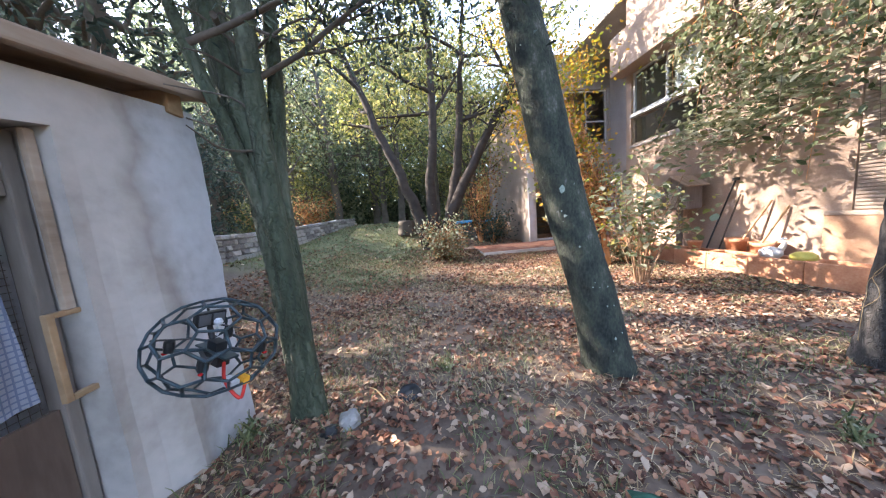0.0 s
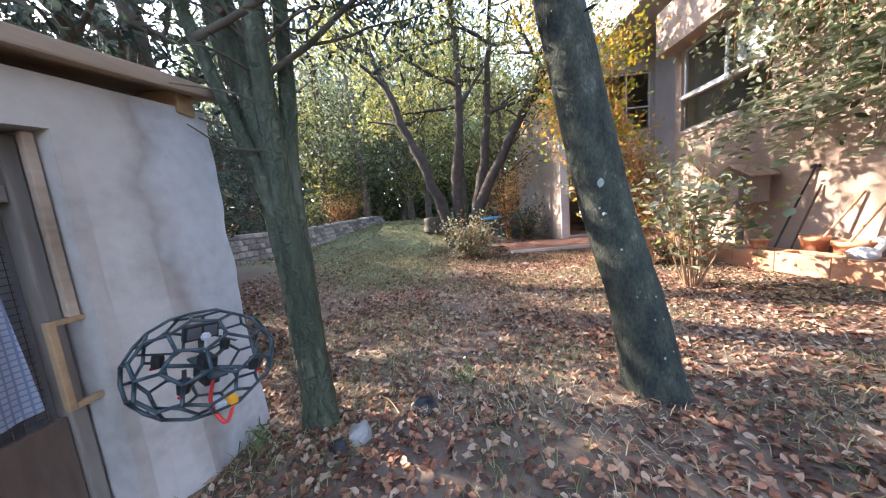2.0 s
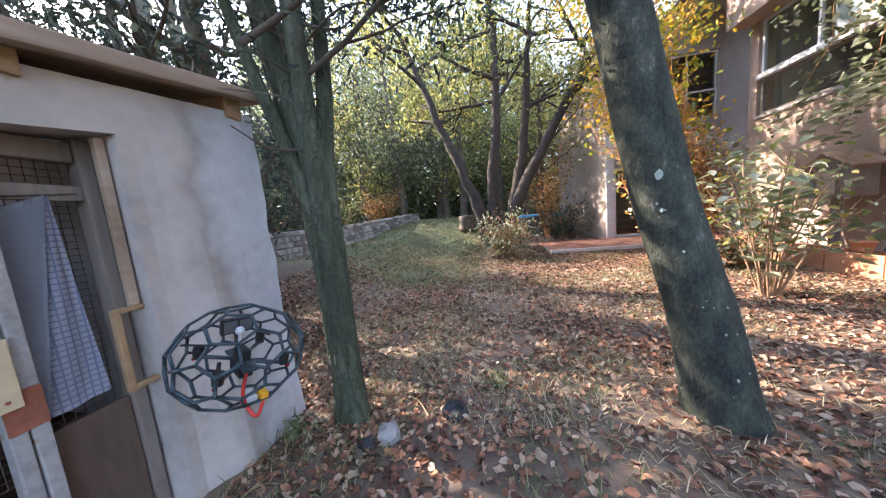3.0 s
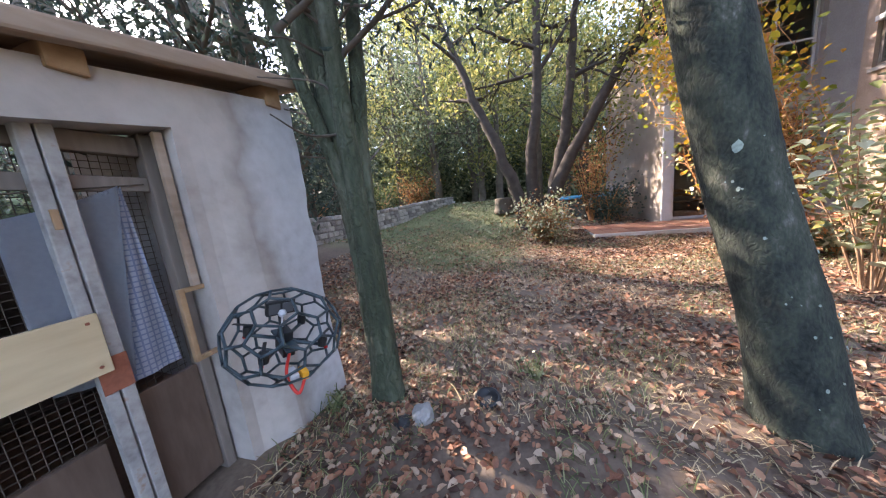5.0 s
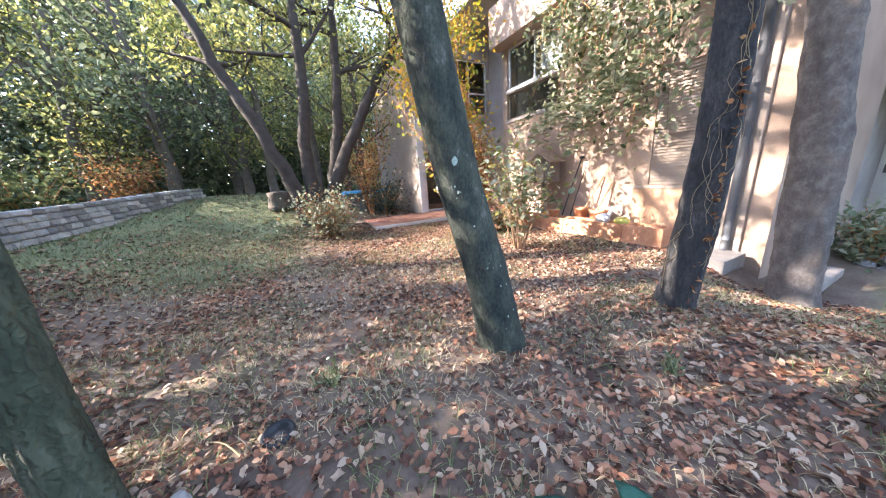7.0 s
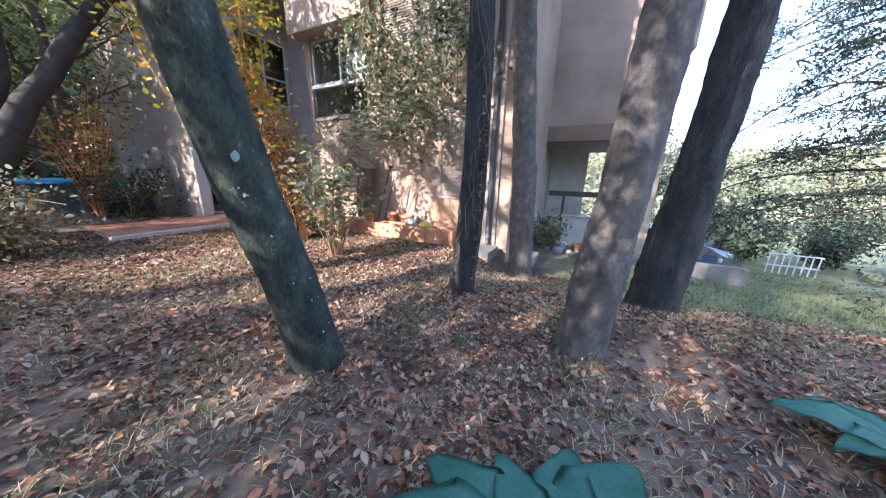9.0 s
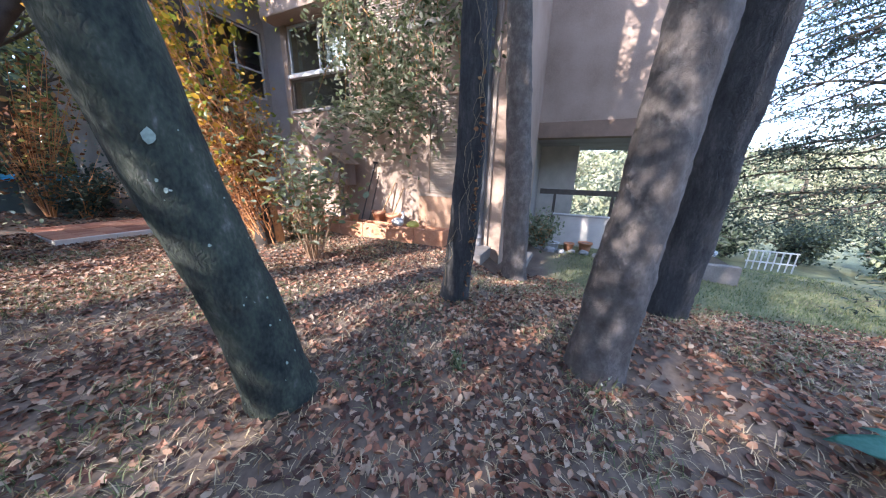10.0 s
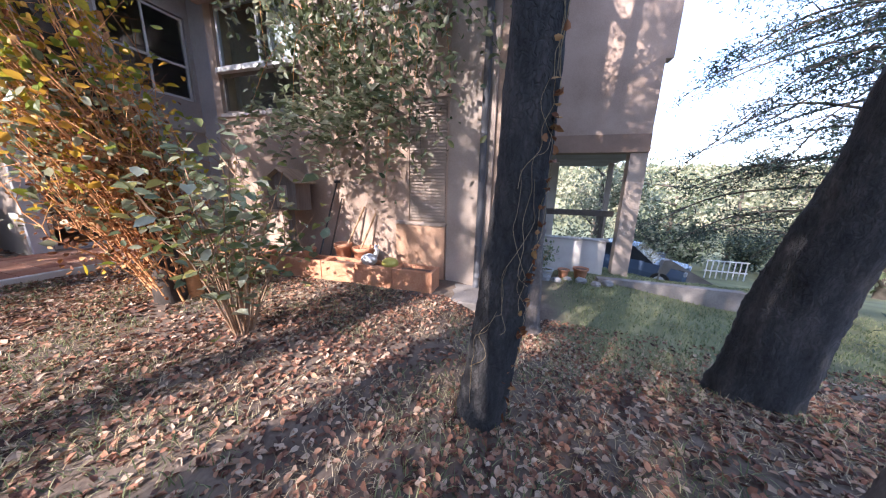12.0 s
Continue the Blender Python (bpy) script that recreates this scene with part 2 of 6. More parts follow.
def plaid_material():
    """Blue check cloth: two crossed bands over pale cloth."""
    m = simple("blue check cloth", (0.45, 0.5, 0.6), 0.1, scale=3, rough=0.9, bump=0.1)
    n, l = m.node_tree.nodes, m.node_tree.links
    co = n.new("ShaderNodeTexCoord")
    br = n.new("ShaderNodeTexBrick")
    br.offset = 0.0
    br.inputs["Color1"].default_value = br.inputs["Color2"].default_value = (0.48, 0.52, 0.61, 1)
    br.inputs["Mortar"].default_value = (0.26, 0.31, 0.45, 1)
    br.inputs["Scale"].default_value, br.inputs["Mortar Size"].default_value = 22.0, 0.07
    br.inputs["Brick Width"].default_value, br.inputs["Row Height"].default_value = 0.5, 0.5
    sp, cb = n.new("ShaderNodeSeparateXYZ"), n.new("ShaderNodeCombineXYZ")
    l.new(co.outputs["Object"], sp.inputs[0])
    l.new(sp.outputs["Y"], cb.inputs["X"])
    l.new(sp.outputs["Z"], cb.inputs["Y"])
    l.new(cb.outputs[0], br.inputs["Vector"])
    l.new(br.outputs["Color"], n["Principled BSDF"].inputs["Base Color"])
    return m


PLAID = plaid_material()


def crack_bark(m, scale, stretch, width, depth, strong):
    """Adds plate cracks to a bark: dark joints between tall cells, and their relief."""
    n, l = m.node_tree.nodes, m.node_tree.links
    b = n["Principled BSDF"]
    co = n.new("ShaderNodeTexCoord")
    wob = n.new("ShaderNodeTexNoise")
    wob.inputs["Scale"].default_value = 14.0
    mixv = n.new("ShaderNodeMixRGB")
    mixv.inputs["Fac"].default_value = 0.1
    mp = n.new("ShaderNodeMapping")
    mp.inputs["Scale"].default_value = stretch
    vo = n.new("ShaderNodeTexVoronoi")
    vo.feature = "DISTANCE_TO_EDGE"
    vo.inputs["Scale"].default_value = scale
    rp = n.new("ShaderNodeValToRGB")
    rp.color_ramp.elements[0].color, rp.color_ramp.elements[1].color = (0.35, 0.35, 0.35, 1), (1, 1, 1, 1)
    rp.color_ramp.elements[1].position = width
    mul = n.new("ShaderNodeMixRGB")
    mul.blend_type = "MULTIPLY"
    mul.inputs["Fac"].default_value = strong
    old = b.inputs["Base Color"].links[0].from_socket
    l.new(co.outputs["Object"], wob.inputs["Vector"])
    l.new(co.outputs["Object"], mixv.inputs["Color1"])
    l.new(wob.outputs["Color"], mixv.inputs["Color2"])
    l.new(mixv.outputs["Color"], mp.inputs["Vector"])
    l.new(mp.outputs["Vector"], vo.inputs["Vector"])
    l.new(vo.outputs["Distance"], rp.inputs["Fac"])
    l.new(old, mul.inputs["Color1"])
    l.new(rp.outputs["Color"], mul.inputs["Color2"])
    l.new(mul.outputs["Color"], b.inputs["Base Color"])
    bp = n.new("ShaderNodeBump")
    bp.inputs["Strength"].default_value, bp.inputs["Distance"].default_value = 1.0, depth
    l.new(rp.outputs["Color"], bp.inputs["Height"])
    l.new(b.inputs["Normal"].links[0].from_socket, bp.inputs["Normal"])
    l.new(bp.outputs["Normal"], b.inputs["Normal"])


crack_bark(BARK_GREY, 80, (1, 1, 0.5), 0.16, 0.0025, 0.14)
crack_bark(BARK_DARK, 60, (1, 1, 0.22), 0.16, 0.008, 0.3)
crack_bark(BARK_MOSS, 34, (1, 1, 0.16), 0.3, 0.004, 0.12)


def shed_plaster():
    """Two coats of plaster that meet along a ragged upright seam, warm grey and bluish grey, with a brown stain on it."""
    m = material("grey lime plaster", [(0.36, (0.37, 0.355, 0.34)), (0.5, (0.46, 0.45, 0.435)), (0.64, (0.52, 0.51, 0.495))], 1.6, 0.9, 0.35, fine=16)
    n, l = m.node_tree.nodes, m.node_tree.links
    b = n["Principled BSDF"]
    co, sep, no = n.new("ShaderNodeTexCoord"), n.new("ShaderNodeSeparateXYZ"), n.new("ShaderNodeTexNoise")
    no.inputs["Scale"].default_value, no.inputs["Detail"].default_value = 3.5, 5.0
    add = n.new("ShaderNodeMath")
    add.operation = "MULTIPLY_ADD"
    add.inputs[1].default_value = 0.34
    rp = n.new("ShaderNodeValToRGB")
    stops = ((0.0, (0.98, 0.93, 0.88)), (0.4, (0.93, 0.88, 0.83)), (0.49, (0.72, 0.67, 0.63)), (0.54, (0.86, 0.86, 0.87)), (0.6, (1.02, 1.05, 1.1)), (1.0, (0.98, 1.01, 1.07)))
    while len(rp.color_ramp.elements) < len(stops):
        rp.color_ramp.elements.new(0.5)
    for e, (p, c) in zip(rp.color_ramp.elements, stops):
        e.position, e.color = p, (*c, 1)
    sub = n.new("ShaderNodeMath")
    sub.operation = "SUBTRACT"
    sub.inputs[1].default_value = 0.95
    mul = n.new("ShaderNodeMixRGB")
    mul.blend_type = "MULTIPLY"
    mul.inputs["Fac"].default_value = 1.0
    l.new(co.outputs["Object"], sep.inputs[0])
    l.new(co.outputs["Object"], no.inputs["Vector"])
    l.new(no.outputs["Fac"], add.inputs[0])
    l.new(sep.outputs["Y"], add.inputs[2])
    l.new(add.outputs[0], sub.inputs[0])
    l.new(sub.outputs[0], rp.inputs["Fac"])
    l.new(b.inputs["Base Color"].links[0].from_socket, mul.inputs["Color1"])
    l.new(rp.outputs["Color"], mul.inputs["Color2"])
    l.new(mul.outputs["Color"], b.inputs["Base Color"])
    return m


PLASTER_SHED = shed_plaster()
crack_bark(BARK_GREEN, 20, (1, 1, 0.07), 0.25, 0.015, 0.35)
LICHEN = simple("grey-green lichen", (0.33, 0.4, 0.34), 0.25, scale=60, rough=0.95)
POOL_WALL = simple("dark green pool wall", (0.07, 0.09, 0.08), 0.2, scale=3, rough=0.5, bump=0.05)

# ---- building helpers ----


def smooth(a):
    a = np.clip(a, 0.0, 1.0)
    return a * a * (3 - 2 * a)


def ground_z(x, y):
    """The height of the ground: up to the back left, down towards the drive."""
    x, y = np.asarray(x, float), np.asarray(y, float)
    z = 0.68 * smooth((-x - 1.1) / 2.6) * smooth((y - 1.0) / 3.4)
    z = z + 1.15 * smooth((y - 7.0) / 6.0) * smooth((3.0 - x) / 4.0) * (1 - smooth((-x - 1.1) / 2.6))
    z = z + 0.52 * smooth((y - 7.0) / 7.0) * smooth((-x - 1.1) / 2.6)
    z = z - 0.6 * smooth((x - 3.0) / 3.2) * smooth((2.1 - y) / 1.1)
    z = z - 0.35 * smooth((-y - 0.3) / 3.2) * smooth((x - 5.5) / 3.0)
    z = z - 2.1 * smooth((x - 9.0) / 11.0) * smooth((8.0 - y) / 4.0)
    z = z - 2.5 * smooth((x - 20.0) / 30.0) + 22.0 * smooth((x - 70.0) / 160.0)
    return z


def thing(name, at=(0, 0, 0), label="", category="", group="", kind="", turn=0.0):
    ob = new(name)
    ob.matrix_basis = pose(*at, 0, 0, turn)
    ob.empty_display_size = 0.1
    return tagged(ob, label, category, group, kind)


def part(name, bm, mat, parent=None, label="", smooth_shade=False):
    me = bpy.data.meshes.new(name)
    bm.normal_update()
    bm.to_mesh(me)
    bm.free()
    me.materials.append(mat)
    if smooth_shade:
        me.shade_smooth()
    ob = new(name, me)
    ob.parent = parent
    return tagged(ob, label)


def raw(name, verts, faces, mat, parent=None, label="", smooth_shade=False):
    me = bpy.data.meshes.new(name)
    me.from_pydata([tuple(v) for v in verts], [], [tuple(f) for f in faces])
    me.materials.append(mat)
    if smooth_shade:
        me.shade_smooth()
    me.update()
    ob = new(name, me)
    ob.parent = parent
    return tagged(ob, label)


def box(bm, a, b, bevel=0.0):
    """A box from corner a to corner b, bevelled."""
    a, b = Vector(a), Vector(b)
    r = bmesh.ops.create_cube(bm, size=1, matrix=Matrix.Translation((a + b) / 2) @ Matrix.Diagonal((*(b - a), 1)))
    if bevel:
        edges = list({e for v in r["verts"] for e in v.link_edges})
        bmesh.ops.bevel(bm, geom=edges, offset=bevel, segments=2, affect="EDGES", profile=0.6)
    return bm


def boxed(a, b, bevel=0.006):
    return box(bmesh.new(), a, b, bevel)


def lathe(profile, seg=24):
    """A turned body from (radius, height) pairs."""
    bm = bmesh.new()
    rings = [[bm.verts.new((r * math.cos(i * 2 * math.pi / seg), r * math.sin(i * 2 * math.pi / seg), z)) for i in range(seg)] for r, z in profile]
    for p, q in zip(rings, rings[1:]):
        for i in range(seg):
            bm.faces.new((p[i], p[(i + 1) % seg], q[(i + 1) % seg], q[i]))
    bm.faces.new(rings[0][::-1])
    bm.faces.new(rings[-1])
    return bm


def tube_data(path, radii, seg=8, rough=0.0, start=0, flute=0, cap=True):
    """Vertices and faces of a tube along a path."""
    path = np.asarray(path, float)
    k = len(path)
    radii = np.interp(np.linspace(0, 1, k), np.linspace(0, 1, len(radii)), radii)
    tang = np.gradient(path, axis=0)
    tang /= np.linalg.norm(tang, axis=1)[:, None] + 1e-9
    ref = np.array([1.0, 0, 0]) if abs(tang[0][0]) < 0.9 else np.array([0, 1.0, 0])
    verts = []
    ang = np.arange(seg) * 2 * np.pi / seg
    for i in range(k):
        u = np.cross(tang[i], ref)
        u /= np.linalg.norm(u) + 1e-9
        w = np.cross(tang[i], u)
        r = np.full(seg, radii[i])
        if rough:
            for s in range(seg):
                d = math.cos(ang[s]) * u + math.sin(ang[s]) * w
                q = Vector(path[i] + d * radii[i])
                n = noise.noise(Vector((q.x * 9, q.y * 9, q.z * 2.2))) + 0.5 * noise.noise(Vector((q.x * 34, q.y * 34, q.z * 8)))
                n += 0.35 * noise.noise(Vector((q.x * 80, q.y * 80, q.z * 30)))
                r[s] *= 1 + rough * n + flute * math.cos(3 * ang[s] + path[i][2] * 0.8)
        verts.extend(path[i] + (np.cos(ang) * r)[:, None] * u + (np.sin(ang) * r)[:, None] * w)
    faces = []
    for i in range(k - 1):
        a, b = start + i * seg, start + (i + 1) * seg
        for s in range(seg):
            t = (s + 1) % seg
            faces.append((a + s, b + s, b + t, a + t))
    if cap:
        faces.append(tuple(start + (k - 1) * seg + s for s in range(seg)))
        faces.append(tuple(start + s for s in reversed(range(seg))))
    return verts, faces


def tubes(name, runs, mat, parent=None, seg=6, label="", rough=0.0):
    verts, faces = [], []
    for path, radii in runs:
        v, f = tube_data(path, radii, seg, rough, len(verts))
        verts.extend(v)
        faces.extend(f)
    return raw(name, verts, faces, mat, parent, label, True)


def spline(points, n=24):
    """A smooth run of n points through a few given ones."""
    p = np.asarray(points, float)
    p = np.vstack([2 * p[0] - p[1], p, 2 * p[-1] - p[-2]])
    out = []
    for t in np.linspace(0, len(points) - 1, n):
        i = min(int(t), len(points) - 2)
        f = t - i
        a, b, c, d = p[i:i + 4]
        out.append(0.5 * (2 * b + (c - a) * f + (2 * a - 5 * b + 4 * c - d) * f * f + (3 * b - a - 3 * c + d) * f ** 3))
    return np.array(out)


LEAF_SHAPE = np.array([(0, 0, 0), (-0.24, 0.3, 0.07), (-0.2, 0.68, 0.06), (0, 1, -0.05), (0.2, 0.68, 0.06), (0.24, 0.3, 0.07)], float)


def leaf_mesh(name, centres, size, mat, parent=None, seed=1, flat=0.4, narrow=1.0, label="", lift=0.0):
    """Many folded leaves, one island each. flat 1: lying flat; 0: turned every way."""
    rng = np.random.default_rng(seed)
    c = np.asarray(centres, float)
    n = len(c)
    up = rng.normal(size=(n, 3))
    up /= np.linalg.norm(up, axis=1)[:, None]
    up = up * (1 - flat) + np.array([0, 0, 1.0]) * flat
    up /= np.linalg.norm(up, axis=1)[:, None] + 1e-9
    ahead = rng.normal(size=(n, 3))
    ahead -= (ahead * up).sum(1)[:, None] * up
    ahead /= np.linalg.norm(ahead, axis=1)[:, None] + 1e-9
    side = np.cross(ahead, up)
    s = size * rng.uniform(0.55, 1.35, n)
    curl = rng.uniform(0.2, 3.2, n)
    sh = LEAF_SHAPE
    v = (c[:, None, :] + s[:, None, None] * (sh[None, :, 0, None] * narrow * side[:, None, :] + (sh[None, :, 1, None] - 0.5) * ahead[:, None, :]
         + (sh[None, :, 2, None] * curl[:, None, None] + lift) * up[:, None, :])).reshape(-1, 3)
    base = np.arange(n)[:, None] * 6
    f = np.concatenate([base + np.array([[0, 1, 2, 3]]), base + np.array([[0, 3, 4, 5]])], 0)
    me = bpy.data.meshes.new(name)
    me.vertices.add(len(v))
    me.vertices.foreach_set("co", v.ravel())
    me.loops.add(f.size)
    me.loops.foreach_set("vertex_index", f.ravel().astype(np.int32))
    me.polygons.add(len(f))
    me.polygons.foreach_set("loop_start", np.arange(0, f.size, 4, dtype=np.int32))
    me.materials.append(mat)
    me.update(calc_edges=True)
    ob = new(name, me)
    ob.parent = parent
    return tagged(ob, label)


def blobs(rng, centres, spread, per):
    """Points scattered in clumps round the given centres."""
    c = np.repeat(np.asarray(centres, float), per, axis=0)
    return c + rng.normal(size=c.shape) * np.asarray(spread)


def grow(rng, start, ahead, length, radius, depth, runs, tips, sway=0.25, up=0.15):
    """One limb with its side limbs; fills runs of (path, radii) and the tips."""
    steps = 7
    p, d = np.array(start, float), np.array(ahead, float)
    d /= np.linalg.norm(d)
    path = [p.copy()]
    for _ in range(steps):
        d = d + rng.normal(size=3) * sway * 0.4 + np.array([0, 0, up * 0.3])
        d /= np.linalg.norm(d)
        p = p + d * length / steps
        path.append(p.copy())
    runs.append((path, (radius, radius * 0.35)))
    tips.extend(path[3:])
    if depth:
        for k in range(3 if depth > 1 else 4):
            i = rng.integers(2, steps + 1)
            e = path[i] - path[i - 1]
            e = e / np.linalg.norm(e) + rng.normal(size=3) * 0.7
            grow(rng, path[i], e, length * rng.uniform(0.45, 0.7), radius * (0.55 - 0.03 * i), depth - 1, runs, tips, sway, up)


def tree(name, at, height, radius, seed, bark, leaf, label, limbs=6, crown_from=0.35, spread=2.2, per=26, size=0.11, lean=(0, 0), group="", depth=2, flat=0.3, narrow=1.0, stems=None, puff=0.34):
    """A tree: tapered trunk, limbs and a crown of many leaves."""
    rng = np.random.default_rng(seed)
    z0 = float(ground_z(*at)) - 0.08
    root = thing(name, (at[0], at[1], z0), label, "tree", group)
    stems = stems or [[(0, 0, 0), (lean[0] * 0.4, lean[1] * 0.4, height * 0.4), (lean[0], lean[1], height * 0.85)]]
    runs, tips = [], []
    for st in stems:
        st = np.array(st, float)
        path = spline(st, 16)
        path[1:-1] += rng.normal(size=(14, 3)) * 0.03
        tubes("trunk", [(path, (radius * 1.35, radius, radius * 0.75, radius * 0.4))], bark, root, 14, rough=0.12)
        for k in range(limbs):
            i = int(len(path) * (crown_from + (1 - crown_from) * (k + 0.5) / limbs))
            a = rng.uniform(0, 2 * math.pi)
            ahead = (math.cos(a), math.sin(a), rng.uniform(0.1, 0.8))
            grow(rng, path[min(i, 15)], ahead, spread * rng.uniform(0.7, 1.15), radius * 0.42, depth - 1, runs, tips)
        tips.append(path[-1])
    tagged(tubes("branching", runs, bark, root, 6), kind="stuff")
    leaf_mesh("crown", blobs(rng, tips, (puff, puff, puff * 0.8), per), size, leaf, root, seed + 5, flat, narrow)
    return root


def wall_shell(us, zs, gap, place):
    """One closed shell over the cells of a grid, leaving out those for which gap(u, z) holds; place(u, z, side) gives a corner."""
    bm = bmesh.new()
    at = {}

    def corner(i, j, side):
        if (i, j, side) not in at:
            at[i, j, side] = bm.verts.new(place(us[i], zs[j], side))
        return at[i, j, side]
    full = {(i, j) for i in range(len(us) - 1) for j in range(len(zs) - 1) if not gap((us[i] + us[i + 1]) / 2, (zs[j] + zs[j + 1]) / 2)}
    for i, j in full:
        ring = [(i, j), (i + 1, j), (i + 1, j + 1), (i, j + 1)]
        bm.faces.new([corner(*c, 0) for c in ring])
        bm.faces.new([corner(*c, 1) for c in reversed(ring)])
        for k, (di, dj) in enumerate(((0, -1), (1, 0), (0, 1), (-1, 0))):
            if (i + di, j + dj) not in full:
                a, b = ring[k], ring[(k + 1) % 4]
                bm.faces.new([corner(*b, 0), corner(*a, 0), corner(*a, 1), corner(*b, 1)])
    bmesh.ops.recalc_face_normals(bm, faces=bm.faces[:])
    return bm


def wall_cuts(u0, u1, z0, z1, holes, step=0.0):
    us, zs = {u0, u1, *(h[0] for h in holes), *(h[1] for h in holes)}, {z0, z1, *(h[2] for h in holes), *(h[3] for h in holes)}
    if step:
        us |= {round(v, 3) for v in np.arange(u0 + step, u1 - step / 2, step)}
        zs |= {round(v, 3) for v in np.arange(z0 + step, z1 - step / 2, step)}
    return sorted(us), sorted(zs), lambda u, z: any(h[0] < u < h[1] and h[2] < z < h[3] for h in holes)


def wall_x(x0, x1, y0, y1, z0, z1, holes=(), step=0.0):
    return wall_shell(*wall_cuts(y0, y1, z0, z1, holes, step), lambda u, z, k: (x1 if k else x0, u, z))


def wall_y(y0, y1, x0, x1, z0, z1, holes=(), step=0.0):
    return wall_shell(*wall_cuts(x0, x1, z0, z1, holes, step), lambda u, z, k: (u, y1 if k else y0, z))

# ---- ground ----


def ground_material():
    """Earth with needles and leaf crumbs, turning to grass towards the wall and the drive."""
    m = material("woodland floor", [(0.3, (0.06, 0.043, 0.034)), (0.44, (0.112, 0.082, 0.062)), (0.58, (0.165, 0.125, 0.092)), (0.74, (0.24, 0.19, 0.14))], 1.6, 0.95, 1.0, fine=34)
    n, l = m.node_tree.nodes, m.node_tree.links
    b = n["Principled BSDF"]
    earth = b.inputs["Base Color"].links[0].from_socket
    at = n.new("ShaderNodeAttribute")
    at.attribute_name = "grassy"
    no = n.new("ShaderNodeTexNoise")
    no.inputs["Scale"].default_value, no.inputs["Detail"].default_value = 1.1, 6.0
    co = n.new("ShaderNodeTexCoord")
    l.new(co.outputs["Object"], no.inputs["Vector"])
    green = n.new("ShaderNodeValToRGB")
    for e, (p, c) in zip(green.color_ramp.elements, ((0.35, (0.1, 0.125, 0.05, 1)), (0.7, (0.2, 0.2, 0.1, 1)))):
        e.position, e.color = p, c
    l.new(no.outputs["Fac"], green.inputs["Fac"])
    mul = n.new("ShaderNodeMath")
    mul.operation = "MULTIPLY_ADD"
    mul.inputs[1].default_value = 0.9
    mul.use_clamp = True
    off = n.new("ShaderNodeMath")
    off.operation = "MULTIPLY_ADD"
    off.inputs[1].default_value, off.inputs[2].default_value = 1.6, -0.8
    l.new(no.outputs["Fac"], off.inputs[0])
    l.new(at.outputs["Fac"], mul.inputs[0])
    l.new(off.outputs[0], mul.inputs[2])
    gate = n.new("ShaderNodeMath")
    gate.operation = "MULTIPLY"
    l.new(mul.outputs[0], gate.inputs[0])
    clip = n.new("ShaderNodeMath")
    clip.operation, clip.use_clamp = "MULTIPLY", True
    clip.inputs[1].default_value = 6.0
    l.new(at.outputs["Fac"], clip.inputs[0])
    l.new(clip.outputs[0], gate.inputs[1])
    mix = n.new("ShaderNodeMixRGB")
    l.new(gate.outputs[0], mix.inputs["Fac"])
    l.new(earth, mix.inputs["Color1"])
    l.new(green.outputs["Color"], mix.inputs["Color2"])
    l.new(mix.outputs["Color"], b.inputs["Base Color"])
    return m


def grassiness(x, y):
    x, y = np.asarray(x, float), np.asarray(y, float)
    left = smooth((y - 4.0) / 2.0) * smooth((0.6 - x + 0.05 * (y - 4)) / 1.6)
    right = smooth((x - 4.4 + 0.35 * (y + 1.5)) / 1.4) * smooth((0.9 - y) / 1.2)
    return np.maximum(np.maximum(left, right), smooth((np.hypot(x, y) - 18) / 6))


def build_ground():
    def axis(lo, hi, step):
        near = np.arange(lo, hi + step / 2, step)
        far = np.array([0.3, 0.8, 1.6, 3, 5, 8, 12, 18, 26, 40, 60, 90, 130, 180, 250, 350, 480, 700])
        return np.concatenate([lo - far[::-1], near, hi + far])
    xs, ys = axis(-6.0, 12.0, 0.09), axis(-4.0, 15.0, 0.09)
    gx, gy = np.meshgrid(xs, ys, indexing="ij")
    gz = ground_z(gx, gy)
    for f, a in ((0.9, 0.03), (2.7, 0.014), (8.0, 0.01)):
        gz = gz + a * np.array([noise.noise(Vector((x * f, y * f, 0.3))) for x, y in zip(gx.ravel(), gy.ravel())]).reshape(gx.shape)
    nx, ny = gx.shape
    idx = np.arange(nx * ny).reshape(nx, ny)
    faces = np.stack([idx[:-1, :-1], idx[1:, :-1], idx[1:, 1:], idx[:-1, 1:]], -1).reshape(-1, 4)
    ob = raw("ground", np.stack([gx, gy, gz], -1).reshape(-1, 3), faces.tolist(), ground_material(), None, "", True)
    at = ob.data.attributes.new("grassy", "FLOAT", "POINT")
    at.data.foreach_set("value", grassiness(gx, gy).ravel().astype(np.float32))
    return tagged(ob, "brown leaf-strewn garden earth turning to worn grass", "ground", "", "structure")


ground = build_ground()

# ---- shed ----


